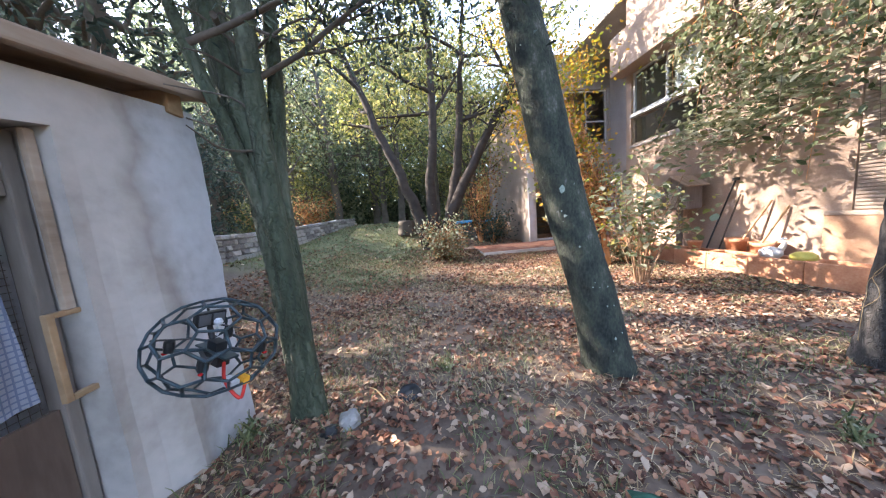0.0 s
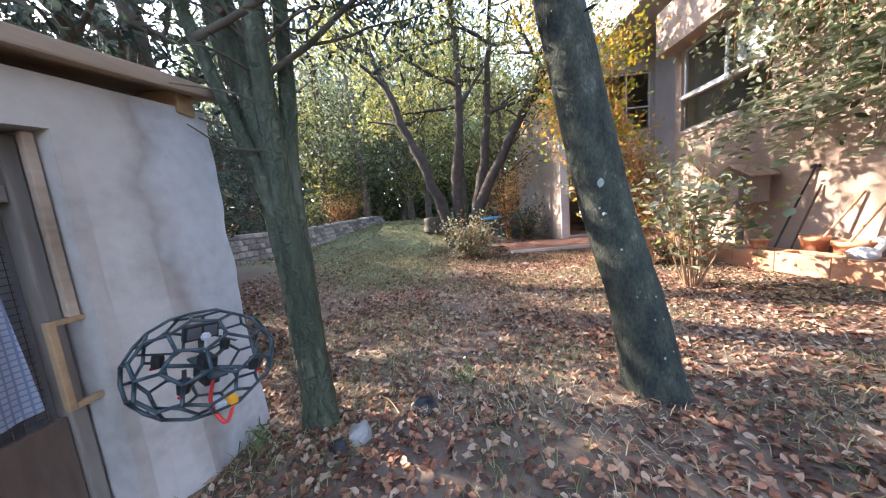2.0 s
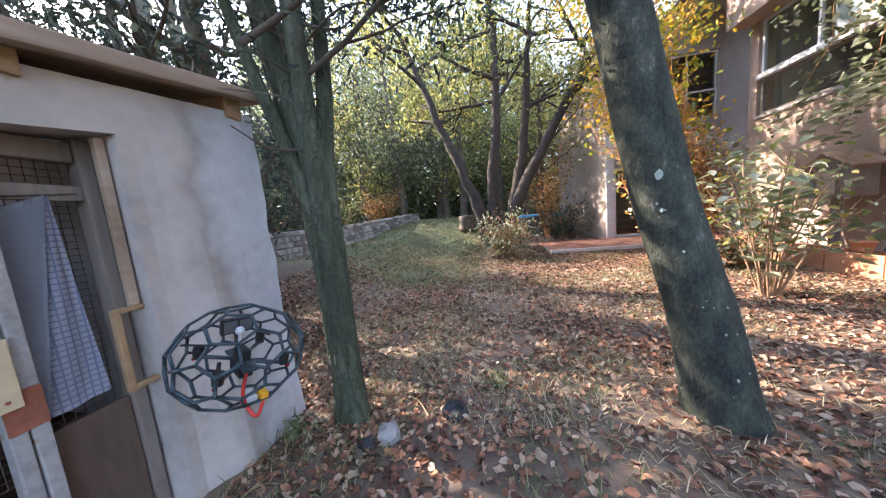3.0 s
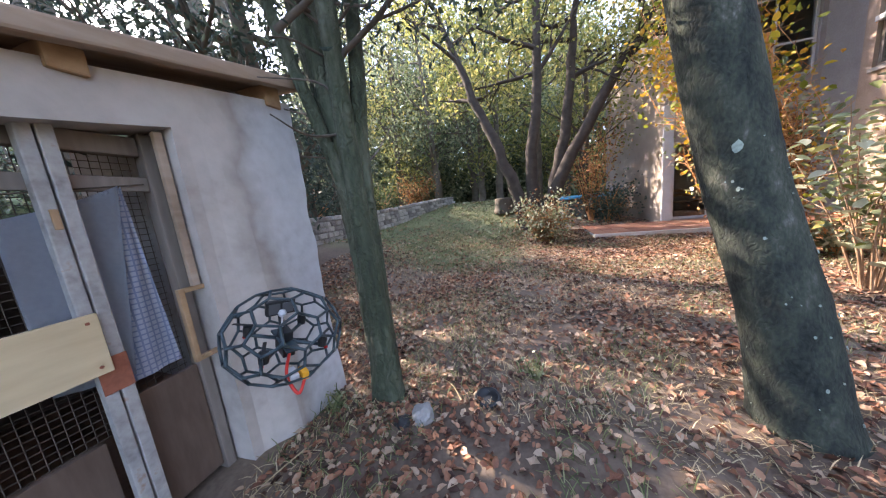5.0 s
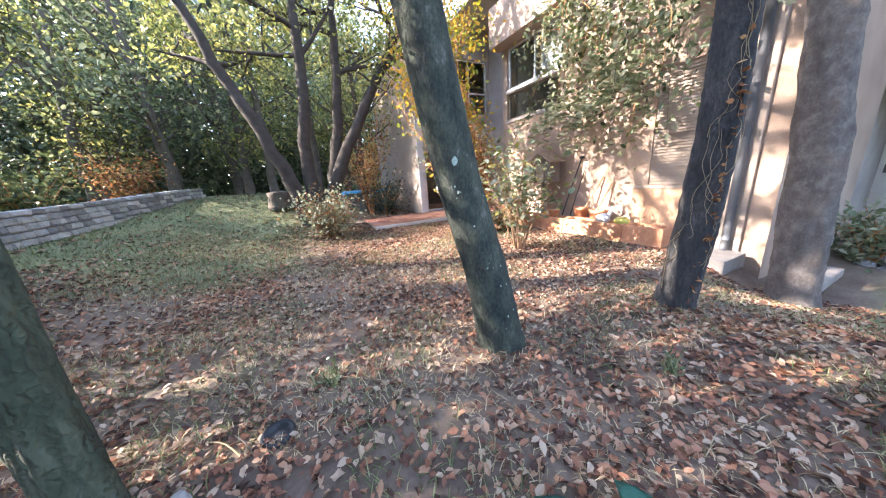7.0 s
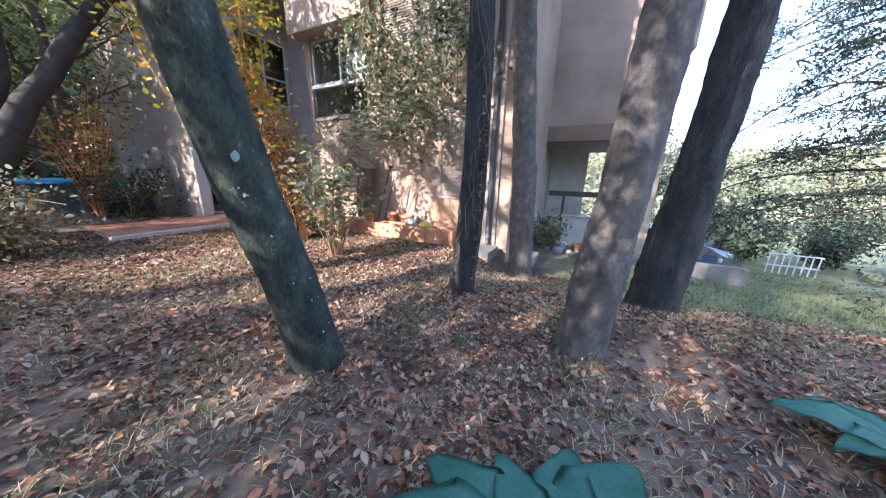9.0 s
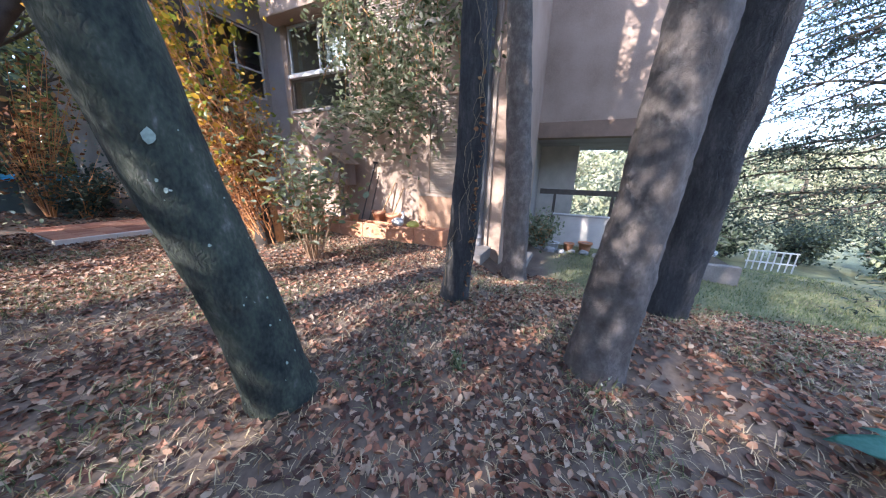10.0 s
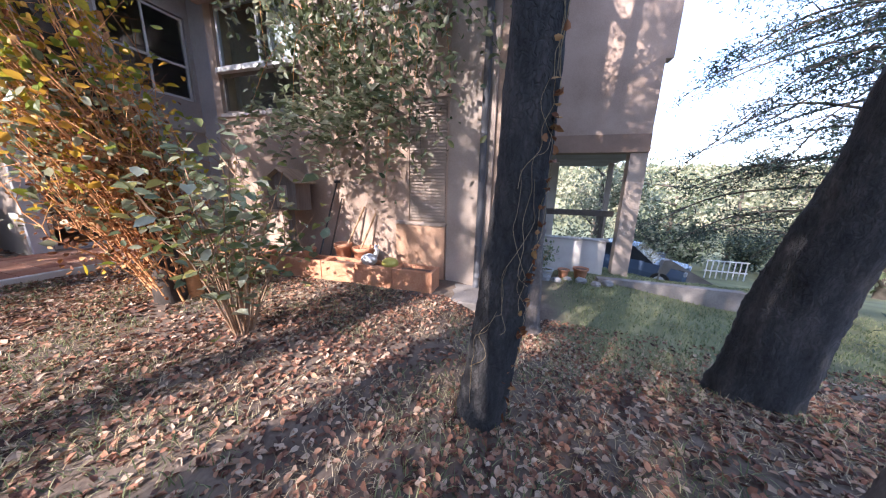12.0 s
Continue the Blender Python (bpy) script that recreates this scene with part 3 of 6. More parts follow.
def build_shed():
    """Plastered shed: wall with a doorway, timber roof edge, mesh door standing ajar."""
    shed = thing("shed", (-1.3, 1.0, 0), "small grey plastered shed with a timber-edged roof and mesh doors", "shed")
    shed.matrix_basis = pose(0, 0, 0)
    y0, yd0, yd1, y1 = -1.9, -0.35, 0.985, 1.7
    bm = wall_x(-1.5, -1.28, y0, y1, -0.2, 2.04, [(yd0, yd1, -0.2, 1.84)], 0.06)
    for v in bm.verts:
        v.co.z -= 0.15 * max(0.0, (1.7 - v.co.y)) * float(smooth((v.co.z - 1.3) / 0.6))
        n = noise.noise(Vector((v.co.y * 2.2, v.co.z * 2.2, 3.0))) + 0.4 * noise.noise(Vector((v.co.y * 7, v.co.z * 7, 9.0)))
        v.co.x += 0.012 * n + 0.11 * (1 - min(1.0, max(0.0, v.co.z) / 1.9)) * float(smooth((v.co.y - 1.03) / 0.2))
        if v.co.y > y1 - 0.01:
            v.co.y += 0.02 * noise.noise(Vector((v.co.z * 5, 0, 1))) - 0.1 * (1 - min(1.0, max(0.0, v.co.z) / 1.9))
    part("wall", bm, PLASTER_SHED, shed, "uneven grey lime plaster wall")
    part("wall", wall_y(1.5, 1.58, -3.4, -1.5, -0.2, 2.02), PLASTER_SHED, shed)
    part("wall", wall_y(y0, y0 + 0.18, -3.4, -1.5, -0.2, 1.3), PLASTER_SHED, shed)
    # Back wall in a dark colour that carries the inner shade.
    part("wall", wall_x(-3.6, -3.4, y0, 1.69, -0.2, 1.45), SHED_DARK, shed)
    part("floor", boxed((-3.4, y0 + 0.18, -0.2), (-1.5, 1.5, 0.03), 0), SHED_FLOOR, shed, "trodden brown earth floor")
    # roof sheet and its timber edge
    roof = bmesh.new()
    box(roof, (-3.8, -2.2, 0), (-1.24, 1.8, 0.04))
    for v in roof.verts:
        v.co.z += 2.13 + 0.19 * (v.co.y - 1.7) - 0.06 * (v.co.x + 1.24)
    part("roof", roof, WOOD_OLD, shed, "thin weathered roof deck")
    edge = bmesh.new()
    box(edge, (-1.24, -2.2, 0), (-1.18, 1.8, 0.07), 0.012)
    bmesh.ops.subdivide_edges(edge, edges=[e for e in edge.edges if abs(e.verts[0].co.y - e.verts[1].co.y) > 1], cuts=20)
    for v in edge.verts:
        v.co.z += 2.11 + 0.19 * (v.co.y - 1.7) + 0.008 * noise.noise(Vector((v.co.y * 4, 0, v.co.z * 9)))
    part("roof_edge", edge, WOOD_OLD, shed, "weathered timber roof edge")
    for y in (1.56, 0.72, -0.3):
        b = bmesh.new()
        box(b, (-1.5, y - 0.05, 2.0 + 0.15 * (y - 1.7)), (-1.26, y + 0.05, 2.13 + 0.19 * (y - 1.7)), 0.008)
        part("rafter_block", b, WOOD_RAW, shed, "short raw timber block under the roof")
    # door frame set back in the reveal
    for name, a, b in (("door_frame", (-1.47, yd1 - 0.06, 0), (-1.4, yd1 - 0.012, 1.72)), ("door_frame", (-1.46, yd0 + 0.02, 0), (-1.38, yd0 + 0.1, 1.6)),
                       ("door_frame", (-1.46, yd0 + 0.1, 1.62), (-1.41, yd1 - 0.065, 1.7))):
        part(name, boxed(a, b, 0.008), WOOD_FRAME, shed, "weathered timber door frame")
    door = part("mesh_door", boxed((-1.43, 0.5, 1.47), (-1.405, yd1 - 0.065, 1.53), 0.004), WOOD_FRAME, shed, "narrow wire-mesh door leaf")
    wires = []
    for k in range(40):
        y = -0.24 + k * 0.029
        wires.append(([(-1.445, y, 0.5), (-1.445, y, 1.63)], (0.0016, 0.0016)))
    for k in range(41):
        z = 0.5 + k * 0.028
        wires.append(([(-1.448, -0.24, z), (-1.448, 0.9, z)], (0.0016, 0.0016)))
    tubes("wire_mesh", wires, WIRE, door, 4, "dark square wire mesh")
    # meeting stiles of the two steel leaves
    for k, (y, m) in enumerate(((0.612, STEEL_WHITE), (0.658, STEEL_WHITE))):
        b = bmesh.new()
        box(b, (-1.39, y - 0.02, 0.02), (-1.35, y + 0.02, 1.69), 0.006)
        part("door_stile", b, m, shed, "chipped pale steel door stile")
    part("rust_patch", boxed((-1.349, 0.592, 0.7), (-1.344, 0.678, 0.84), 0.002), RUST, shed, "rusty patch on the steel")
    part("hinge", boxed((-1.349, 0.607, 1.33), (-1.341, 0.627, 1.4), 0.003), WOOD_RAW, shed)
    board = bmesh.new()
    box(board, (-1.345, -0.35, 0.79), (-1.325, 0.63, 1.02), 0.004)
    part("door_board", board, WOOD_PLY, shed, "yellowish plywood board across the door")
    for y in (0.6, -0.3):
        for z in (0.82, 0.99):
            part("nail", lathe([(0.006, 0), (0.006, 0.003)], 8), RUST, shed).matrix_basis = pose(-1.325, y, z, 0, 90, 0)
    part("door_panel", boxed((-1.44, 0.69, 0.04), (-1.415, yd1 - 0.065, 0.62), 0.004), DOOR_BROWN, shed, "dull brown lower door panel")
    part("door_panel", boxed((-1.44, yd0 + 0.1, 0.04), (-1.415, 0.58, 0.5), 0.004), DOOR_BROWN, shed, "dull brown lower door panel")
    # wooden latch bracket on the jamb
    strip = bmesh.new()
    box(strip, (-1.35, 0.94, 1.02), (-1.325, 0.972, 1.72), 0.004)
    part("jamb_strip", strip, WOOD_OLD, shed, "weathered timber strip on the jamb")
    latch = bmesh.new()
    for a, b in (((-1.35, 0.878, 0.66), (-1.326, 0.902, 1.02)), ((-1.35, 0.902, 0.998), (-1.326, 0.985, 1.02)), ((-1.35, 0.902, 0.66), (-1.326, 0.985, 0.684))):
        box(latch, a, b, 0.004)
    part("latch_bracket", latch, WOOD_RAW, shed, "raw wooden latch bracket")
    return shed


build_shed()


def build_cloth(name, y0, y1, z0, z1, x, mat, label, skew=0.0, seed=1):
    """A hanging cloth with folds and a thickness."""
    bm = bmesh.new()
    nu, nv = 26, 22
    g = [[bm.verts.new((x + 0.025 * math.sin(u * 1.3 + seed) * (0.3 + v / nv) + 0.01 * noise.noise(Vector((u * 0.4, v * 0.3, seed))),
                        y0 + (y1 - y0) * u / nu + skew * (1 - v / nv), z1 + (z0 - z1) * v / nv - 0.03 * math.sin(u * 0.24))) for v in range(nv + 1)] for u in range(nu + 1)]
    for u in range(nu):
        for v in range(nv):
            bm.faces.new((g[u][v], g[u + 1][v], g[u + 1][v + 1], g[u][v + 1]))
    bmesh.ops.solidify(bm, geom=bm.faces[:], thickness=0.004)
    ob = part(name, bm, mat, None, "", True)
    return tagged(ob, label, "cloth")




def build_sheet(corners, x, mat, label, folds=0.006, seed=1):
    """A slack sheet between four corners (y, z): top from the hinge side, then bottom; soft folds, hem."""
    bm = bmesh.new()
    nu, nv = 22, 22
    (ay, az), (by, bz), (cy, cz), (dy, dz) = corners
    g = []
    for i in range(nu + 1):
        u = i / nu
        col = []
        for j in range(nv + 1):
            v = j / nv
            y = (ay * (1 - u) + by * u) * (1 - v) + (dy * (1 - u) + cy * u) * v
            z = (az * (1 - u) + bz * u) * (1 - v) + (dz * (1 - u) + cz * u) * v - 0.012 * math.sin(math.pi * u) * (1 - v)
            col.append(bm.verts.new((x + folds * math.sin(u * 9 + v * 2 + seed) * (0.3 + v) + 0.006 * noise.noise(Vector((u * 4, v * 3, seed))), y, z)))
        g.append(col)
    for i in range(nu):
        for j in range(nv):
            bm.faces.new((g[i][j], g[i + 1][j], g[i + 1][j + 1], g[i][j + 1]))
    bmesh.ops.solidify(bm, geom=bm.faces[:], thickness=0.003)
    return tagged(part("hanging_cloth", bm, mat, None, "", True), label, "cloth")


build_sheet([(0.775, 1.47), (0.825, 1.49), (0.862, 0.69), (0.665, 0.68)], -1.4, PLAID, "faded blue check cloth hanging before the mesh door", 0.007, 2)
build_sheet([(0.5, 1.37), (0.81, 1.49), (0.7, 0.72), (0.5, 0.76)], -1.385, CLOTH_BLUE, "plain grey-blue cloth hanging before the mesh door", 0.004, 3)
build_cloth("hanging_cloth", 0.1, 0.42, 0.8, 1.36, -1.52, PLAID, "pale check cloth hanging in the dark shed", 0.03, 5)
tubes("clothes_line", [([(-1.4, -0.25, 1.45), (-1.4, 0.4, 1.44), (-1.4, 0.9, 1.5)], (0.003, 0.003))], WIRE, None, 5)
tagged(bpy.data.objects["clothes_line"], "thin wire line strung across the shed doorway", "line")

# ---- house ----


def window_part(name, parent, axis, at, u0, u1, z0, z1, bars=(), rails=(), mat=WHITE_PAINT, pane_set=0.06, w=0.05, deep=0.06):
    """A window in a wall across x (axis 'x') or y: frame, bars, rails and panes."""
    def bx(u_a, u_b, z_a, z_b, d0, d1, bevel=0.004):
        if axis == "x":
            return boxed((at + d0, u_a, z_a), (at + d1, u_b, z_b), bevel)
        return boxed((u_a, at + d0, z_a), (u_b, at + d1, z_b), bevel)
    win = part(name, bx(u0, u1, z0, z0 + w, 0.05, 0.05 + deep), mat, parent)
    part("frame", bx(u0, u1, z1 - w, z1, 0.05, 0.05 + deep), mat, win)
    part("frame", bx(u0, u0 + w, z0 + w, z1 - w, 0.05, 0.05 + deep), mat, win)
    part("frame", bx(u1 - w, u1, z0 + w, z1 - w, 0.05, 0.05 + deep), mat, win)
    us, zs = [u0 + w, *bars, u1 - w], [z0 + w, *rails, z1 - w]
    for u in bars:
        part("bar", bx(u - 0.02, u + 0.02, z0 + w, z1 - w, 0.055, 0.045 + deep), mat, win)
    for z in rails:
        part("rail", bx(u0 + w, u1 - w, z - 0.025, z + 0.025, 0.052, 0.047 + deep), mat, win)
    for a, b in zip(us, us[1:]):
        for c, d in zip(zs, zs[1:]):
            p = part("pane", bx(a, b, c, d, 0.05 + deep / 2 - 0.003, 0.05 + deep / 2 + 0.003, 0), GLASS, win)
            p.visible_shadow = False
    return win


def build_house():
    house = thing("house", (0, 0, 0), "beige plastered two-storey house overgrown with climbers", "house")
    X = 5.75
    main = wall_x(X, X + 0.3, 1.7, 6.95, -0.6, 6.4, [(4.95, 6.78, 2.72, 4.52), (2.5, 4.55, 3.96, 5.4), (2.36, 2.97, 0.93, 2.75)])
    part("wall", main, PLASTER_HOUSE, house, "beige plaster facade in dappled light")
    # Recessed walls, their shadow painted in with the grey plaster.
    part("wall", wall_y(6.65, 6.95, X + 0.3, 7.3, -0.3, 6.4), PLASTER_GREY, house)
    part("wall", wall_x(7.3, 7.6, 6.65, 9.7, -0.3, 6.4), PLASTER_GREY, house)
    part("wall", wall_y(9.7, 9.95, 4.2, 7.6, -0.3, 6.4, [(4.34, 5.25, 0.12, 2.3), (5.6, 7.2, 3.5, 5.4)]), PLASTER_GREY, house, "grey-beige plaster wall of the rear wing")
    part("wall", wall_x(4.2, 4.45, 9.95, 15.5, -0.3, 6.4), PLASTER_PALE, house, "pale end wall in dappled sun")
    part("wall", wall_y(1.42, 1.7, X, 9.9, -0.9, 8.4), PLASTER_HOUSE, house)
    part("wall", wall_x(9.9, 10.2, -1.78, 1.42, 4.52, 8.4), PLASTER_HOUSE, house, "plain brown plaster wall above the passage")
    part("wall", wall_x(9.9, 10.2, -1.62, 1.42, 2.9, 4.52), PLASTER_HOUSE, house)
    part("beam", boxed((9.86, -1.62, 2.46), (10.24, 1.42, 2.9), 0.01), BROWN_BAND, house, "brown concrete beam over the passage")
    part("pillar", boxed((9.9, -1.62, -1.0), (10.2, -1.22, 2.46), 0.012), PLASTER_PALE, house, "pale square pillar with flaking paint")
    part("pillar", boxed((12.6, -1.58, -1.6), (12.75, -1.42, 2.46), 0.01), PLASTER_PALE, house)
    part("wall", wall_x(12.2, 12.4, 0.2, 1.5, -1.4, 2.46), WHITE_STONE, house, "whitish inner wall of the passage")
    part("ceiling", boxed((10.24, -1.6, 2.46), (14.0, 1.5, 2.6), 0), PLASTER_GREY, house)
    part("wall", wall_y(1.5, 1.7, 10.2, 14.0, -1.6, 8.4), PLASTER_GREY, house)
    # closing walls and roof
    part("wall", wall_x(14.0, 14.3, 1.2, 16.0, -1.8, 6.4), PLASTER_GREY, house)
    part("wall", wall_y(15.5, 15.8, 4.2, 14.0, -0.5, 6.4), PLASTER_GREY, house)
    roof = bmesh.new()
    box(roof, (X - 0.1, 1.72, 6.4), (14.3, 15.8, 6.55), 0.02)
    box(roof, (4.1, 9.6, 6.4), (X - 0.1, 15.8, 6.55), 0.02)
    part("roof", roof, CONCRETE, house, "flat concrete roof slab")
    part("roof", boxed((9.8, -1.9, 8.4), (14.4, 1.7, 8.55), 0.02), CONCRETE, house)
    # rooms behind the glass
    for a, b in (((8.4, 1.6, 2.6), (8.45, 6.6, 6.0)), ((4.6, 12.3, 0.1), (7.5, 12.35, 6.0))):
        part("room_wall", boxed(a, b, 0), ROOM_DARK, house)
    part("room_floor", boxed((X + 0.3, 1.55, 2.6), (8.4, 6.6, 2.7), 0), ROOM_DARK, house)
    part("room_ceiling", boxed((X + 0.3, 1.55, 5.5), (8.4, 6.6, 5.6), 0), ROOM_DARK, house)
    part("room_floor", boxed((4.55, 9.95, -0.1), (7.5, 12.3, 0.12), 0), TILE_RED, house)
    part("room_ceiling", boxed((4.55, 9.95, 2.6), (7.5, 12.3, 2.75), 0), ROOM_DARK, house)
    # band over the window, posts, sills
    part("window_hood", boxed((X - 0.38, 4.7, 4.52), (X, 7.05, 5.45), 0.02), PLASTER_HOUSE, house, "projecting plaster band above the window")
    part("window_post", boxed((X - 0.1, 4.72, 3.92), (X + 0.02, 4.9, 5.5), 0.012), BROWN_BAND, house, "brown post beside the window")
    part("window_post", boxed((X - 0.06, 4.45, 3.92), (X + 0.02, 4.56, 5.5), 0.012), WOOD_FRAME, house)
    folds = bmesh.new()
    rows = [[folds.verts.new((X + 0.22 + 0.03 * math.sin(i * 0.9) + 0.008 * math.sin(i * 2.3), 4.99 + i * 0.022, z)) for i in range(38)] for z in (3.45, 4.0, 4.55)]
    for low, high in zip(rows, rows[1:]):
        for i in range(37):
            folds.faces.new((low[i], low[i + 1], high[i + 1], high[i]))
    part("curtain", folds, CURTAIN, house, "pale grey net curtain behind the glass", True)
    win = window_part("window", house, "x", X, 4.96, 6.77, 3.5, 4.51, bars=(5.82,), mat=GREY_PLASTIC)
    part("window_sill", boxed((X - 0.05, 4.96, 3.41), (X + 0.12, 6.77, 3.49), 0.008), WHITE_PAINT, win, "white painted transom sill")
    window_part("window", house, "x", X, 4.96, 6.77, 2.73, 3.41, bars=(), mat=WOOD_FRAME)
    part("window_sill", boxed((X - 0.04, 4.92, 2.66), (X + 0.2, 6.8, 2.725), 0.008), PLASTER_GREY, house)
    part("louvre_sill", boxed((X - 0.05, 2.4, 3.89), (X + 0.1, 4.44, 3.96), 0.008), CONCRETE, house)
    lv = part("louvre", boxed((X + 0.1, 2.5, 3.96), (X + 0.12, 4.45, 5.4), 0), PLASTER_GREY, house, "pale slatted louvre panel")
    for k in range(29):
        z = 3.98 + k * 0.049
        b = bmesh.new()
        box(b, (X + 0.03, 2.5, z), (X + 0.06, 4.44, z + 0.036), 0.004)
        part("slat", b, PLASTER_PALE, lv)
    sh = part("roller_shutter", boxed((X + 0.04, 2.36, 0.93), (X + 0.06, 2.97, 2.75), 0), PLASTER_PALE, house, "pale slatted window shutter")
    for k in range(38):
        z = 0.945 + k * 0.047
        part("slat", boxed((X + 0.012, 2.37, z), (X + 0.038, 2.96, z + 0.036), 0.004), PLASTER_PALE, sh)
    part("shutter_sill", boxed((X - 0.07, 2.33, 0.87), (X + 0.1, 3.19, 0.925), 0.008), PLASTER_PALE, house, "pale window sill")
    part("wall_base", boxed((X - 0.05, 2.34, -0.3), (X, 3.19, 0.87), 0.01), PLASTER_ORANGE, house, "orange plaster panel below the sill")
    part("corner_column", boxed((X - 0.05, 1.66, -0.6), (X + 0.02, 2.32, 6.4), 0.012), PLASTER_PALE, house, "pale plain plaster corner column")
    pipe = tubes("drainpipe", [([(X - 0.1, 1.8, 6.3), (X - 0.1, 1.8, 0.3), (X - 0.1, 1.8, 0.12)], (0.05, 0.05)),
                               ([(X - 0.1, 1.8, 0.14), (X - 0.12, 1.8, 0.02), (X - 0.26, 1.78, -0.1)], (0.05, 0.05))], GUTTER, house, 14, "grey painted drainpipe")
    for z in (0.6, 2.2, 3.8):
        part("pipe_clip", lathe([(0.056, 0), (0.056, 0.04)], 14), GUTTER, pipe).matrix_basis = pose(X - 0.1, 1.8, z)
    # rear wing: glass door, upper window, band
    door = window_part("glass_door", house, "y", 9.7, 4.34, 5.25, 0.12, 2.3, mat=WHITE_PAINT, w=0.06)
    part("door_post", boxed((4.06, 9.6, 0.1), (4.3, 9.69, 3.3), 0.01), WHITE_PAINT, house, "white painted corner post")
    window_part("window", house, "y", 9.7, 5.62, 7.18, 3.52, 5.38, bars=(6.4,), rails=(4.3,), mat=WHITE_PAINT)
    part("storey_band", boxed((4.31, 9.64, 2.75), (7.3, 9.7, 3.05), 0.01), CONCRETE, house, "pale storey band")
    return house


build_house()


def build_terrace():
    t = thing("terrace", (0, 0, 0), "low red-tiled terrace with a pale edge before the rear wing", "terrace", "", "structure")
    part("slab", boxed((1.9, 7.86, -0.3), (7.3, 9.7, 0.075), 0.01), CONCRETE, t)
    part("edge", boxed((1.9, 7.78, -0.2), (7.3, 7.86, 0.1), 0.012), WHITE_STONE, t, "pale stone terrace edge")
    me = None
    for i in range(18):
        for j in range(6):
            a = (1.92 + i * 0.297, 7.87 + j * 0.297)
            if me is None:
                ob = part("tile", boxed((0, 0, 0), (0.288, 0.288, 0.02), 0.003), TILE_RED, t)
                me = ob.data
            else:
                ob = new("tile", me)
                ob.parent = t
            ob.location = (a[0], a[1], 0.076 + 0.002 * random.random())
    return t


def bench_inside():
    b = thing("wooden_bench", (4.85, 10.7, 0.12), "warm brown wooden bench behind the glass door", "bench")
    for y in (0, 0.13, 0.26):
        part("seat_board", boxed((-0.3, y, 0.4), (0.9, y + 0.11, 0.44), 0.006), WOOD_RAW, b)
    for z in (0.58, 0.72):
        part("back_board", boxed((-0.3, 0.38, z), (0.9, 0.41, z + 0.1), 0.006), WOOD_RAW, b)
    for x in (-0.27, 0.83):
        for y in (0.02, 0.37):
            part("leg", boxed((x, y, 0), (x + 0.05, y + 0.05, 0.4 if y < 0.1 else 0.82), 0.005), WOOD_RAW, b)


bench_inside()

# ---- planter and what stands by the facade ----


def build_planter():
    p = thing("planter_wall", (5.15, 2.3, 0), "low terracotta-coloured planter wall along the facade", "planter")
    p.matrix_basis = pose(0, 0, 0)
    y = 2.32
    while y < 6.5:
        e = min(y + 0.62, 6.6)
        bm = bmesh.new()
        z1 = 0.3 + 0.012 * random.uniform(-1, 1)
        for a, b in (((5.05, y, -0.1), (5.11, e - 0.01, z1)), ((5.34, y, -0.1), (5.4, e - 0.01, z1)), ((5.11, y, -0.1), (5.34, y + 0.05, z1)), ((5.11, e - 0.06, -0.1), (5.34, e - 0.01, z1))):
            box(bm, a, b, 0.01)
        part("trough", bm, TERRACOTTA, p)
        part("soil", boxed((5.11, y + 0.05, 0), (5.34, e - 0.06, z1 - 0.05), 0), SHED_FLOOR, p)
        y = e
    return p


build_planter()


def pot(at, r, h, label, mat=TERRACOTTA, name="flower_pot"):
    t = thing(name, at, label, "pot")
    part("body", lathe([(r * 0.68, 0), (r * 0.82, h * 0.4), (r * 0.97, h * 0.86), (r * 1.08, h * 0.86), (r * 1.08, h), (r * 0.96, h), (r * 0.9, h * 0.85)], 26), mat, t, "", True)
    part("soil", lathe([(r * 0.85, h * 0.8), (r * 0.9, h * 0.87)], 20), SHED_FLOOR, t)
    return t


pot((5.55, 4.12, 0.0), 0.14, 0.5, "brown terracotta pot on the planter edge")
pot((5.55, 3.72, 0.0), 0.17, 0.46, "large round terracotta pot beside leaning poles")
pot((5.23, 4.55, 0.26), 0.11, 0.18, "small terracotta pot standing in the planter")
pot((5.24, 6.2, 0.26), 0.13, 0.2, "wide terracotta bowl standing in the planter", name="flower_bowl")


def build_goose():
    """A white garden bird ornament as one plain mesh."""
    bm = bmesh.new()
    bmesh.ops.create_uvsphere(bm, u_segments=18, v_segments=12, radius=0.1, matrix=Matrix.Translation((0, 0, 0.1)) @ Matrix.Diagonal((0.8, 1.3, 0.95, 1)))
    v, f = tube_data(spline([(0, -0.09, 0.15), (0, -0.13, 0.24), (0, -0.1, 0.3), (0, -0.15, 0.32)], 10), (0.04, 0.028, 0.03, 0.012), 10)
    vs = [bm.verts.new(p) for p in v]
    for q in f:
        bm.faces.new([vs[i] for i in q])
    ob = part("bird_ornament", bm, WHITE_PAINT, None, "", True)
    ob.matrix_basis = pose(5.24, 3.42, 0.25, 0, 0, 20)
    tagged(ob, "white garden bird ornament standing on the planter", "ornament")


build_goose()
gourd = part("gourd", lathe([(0.02, 0), (0.09, 0.02), (0.13, 0.07), (0.12, 0.12), (0.07, 0.155), (0.015, 0.16)], 20), GOURD, None, "", True)
gourd.matrix_basis = pose(5.22, 3.05, 0.25)
tagged(gourd, "round yellow-green gourd lying on the planter", "gourd")


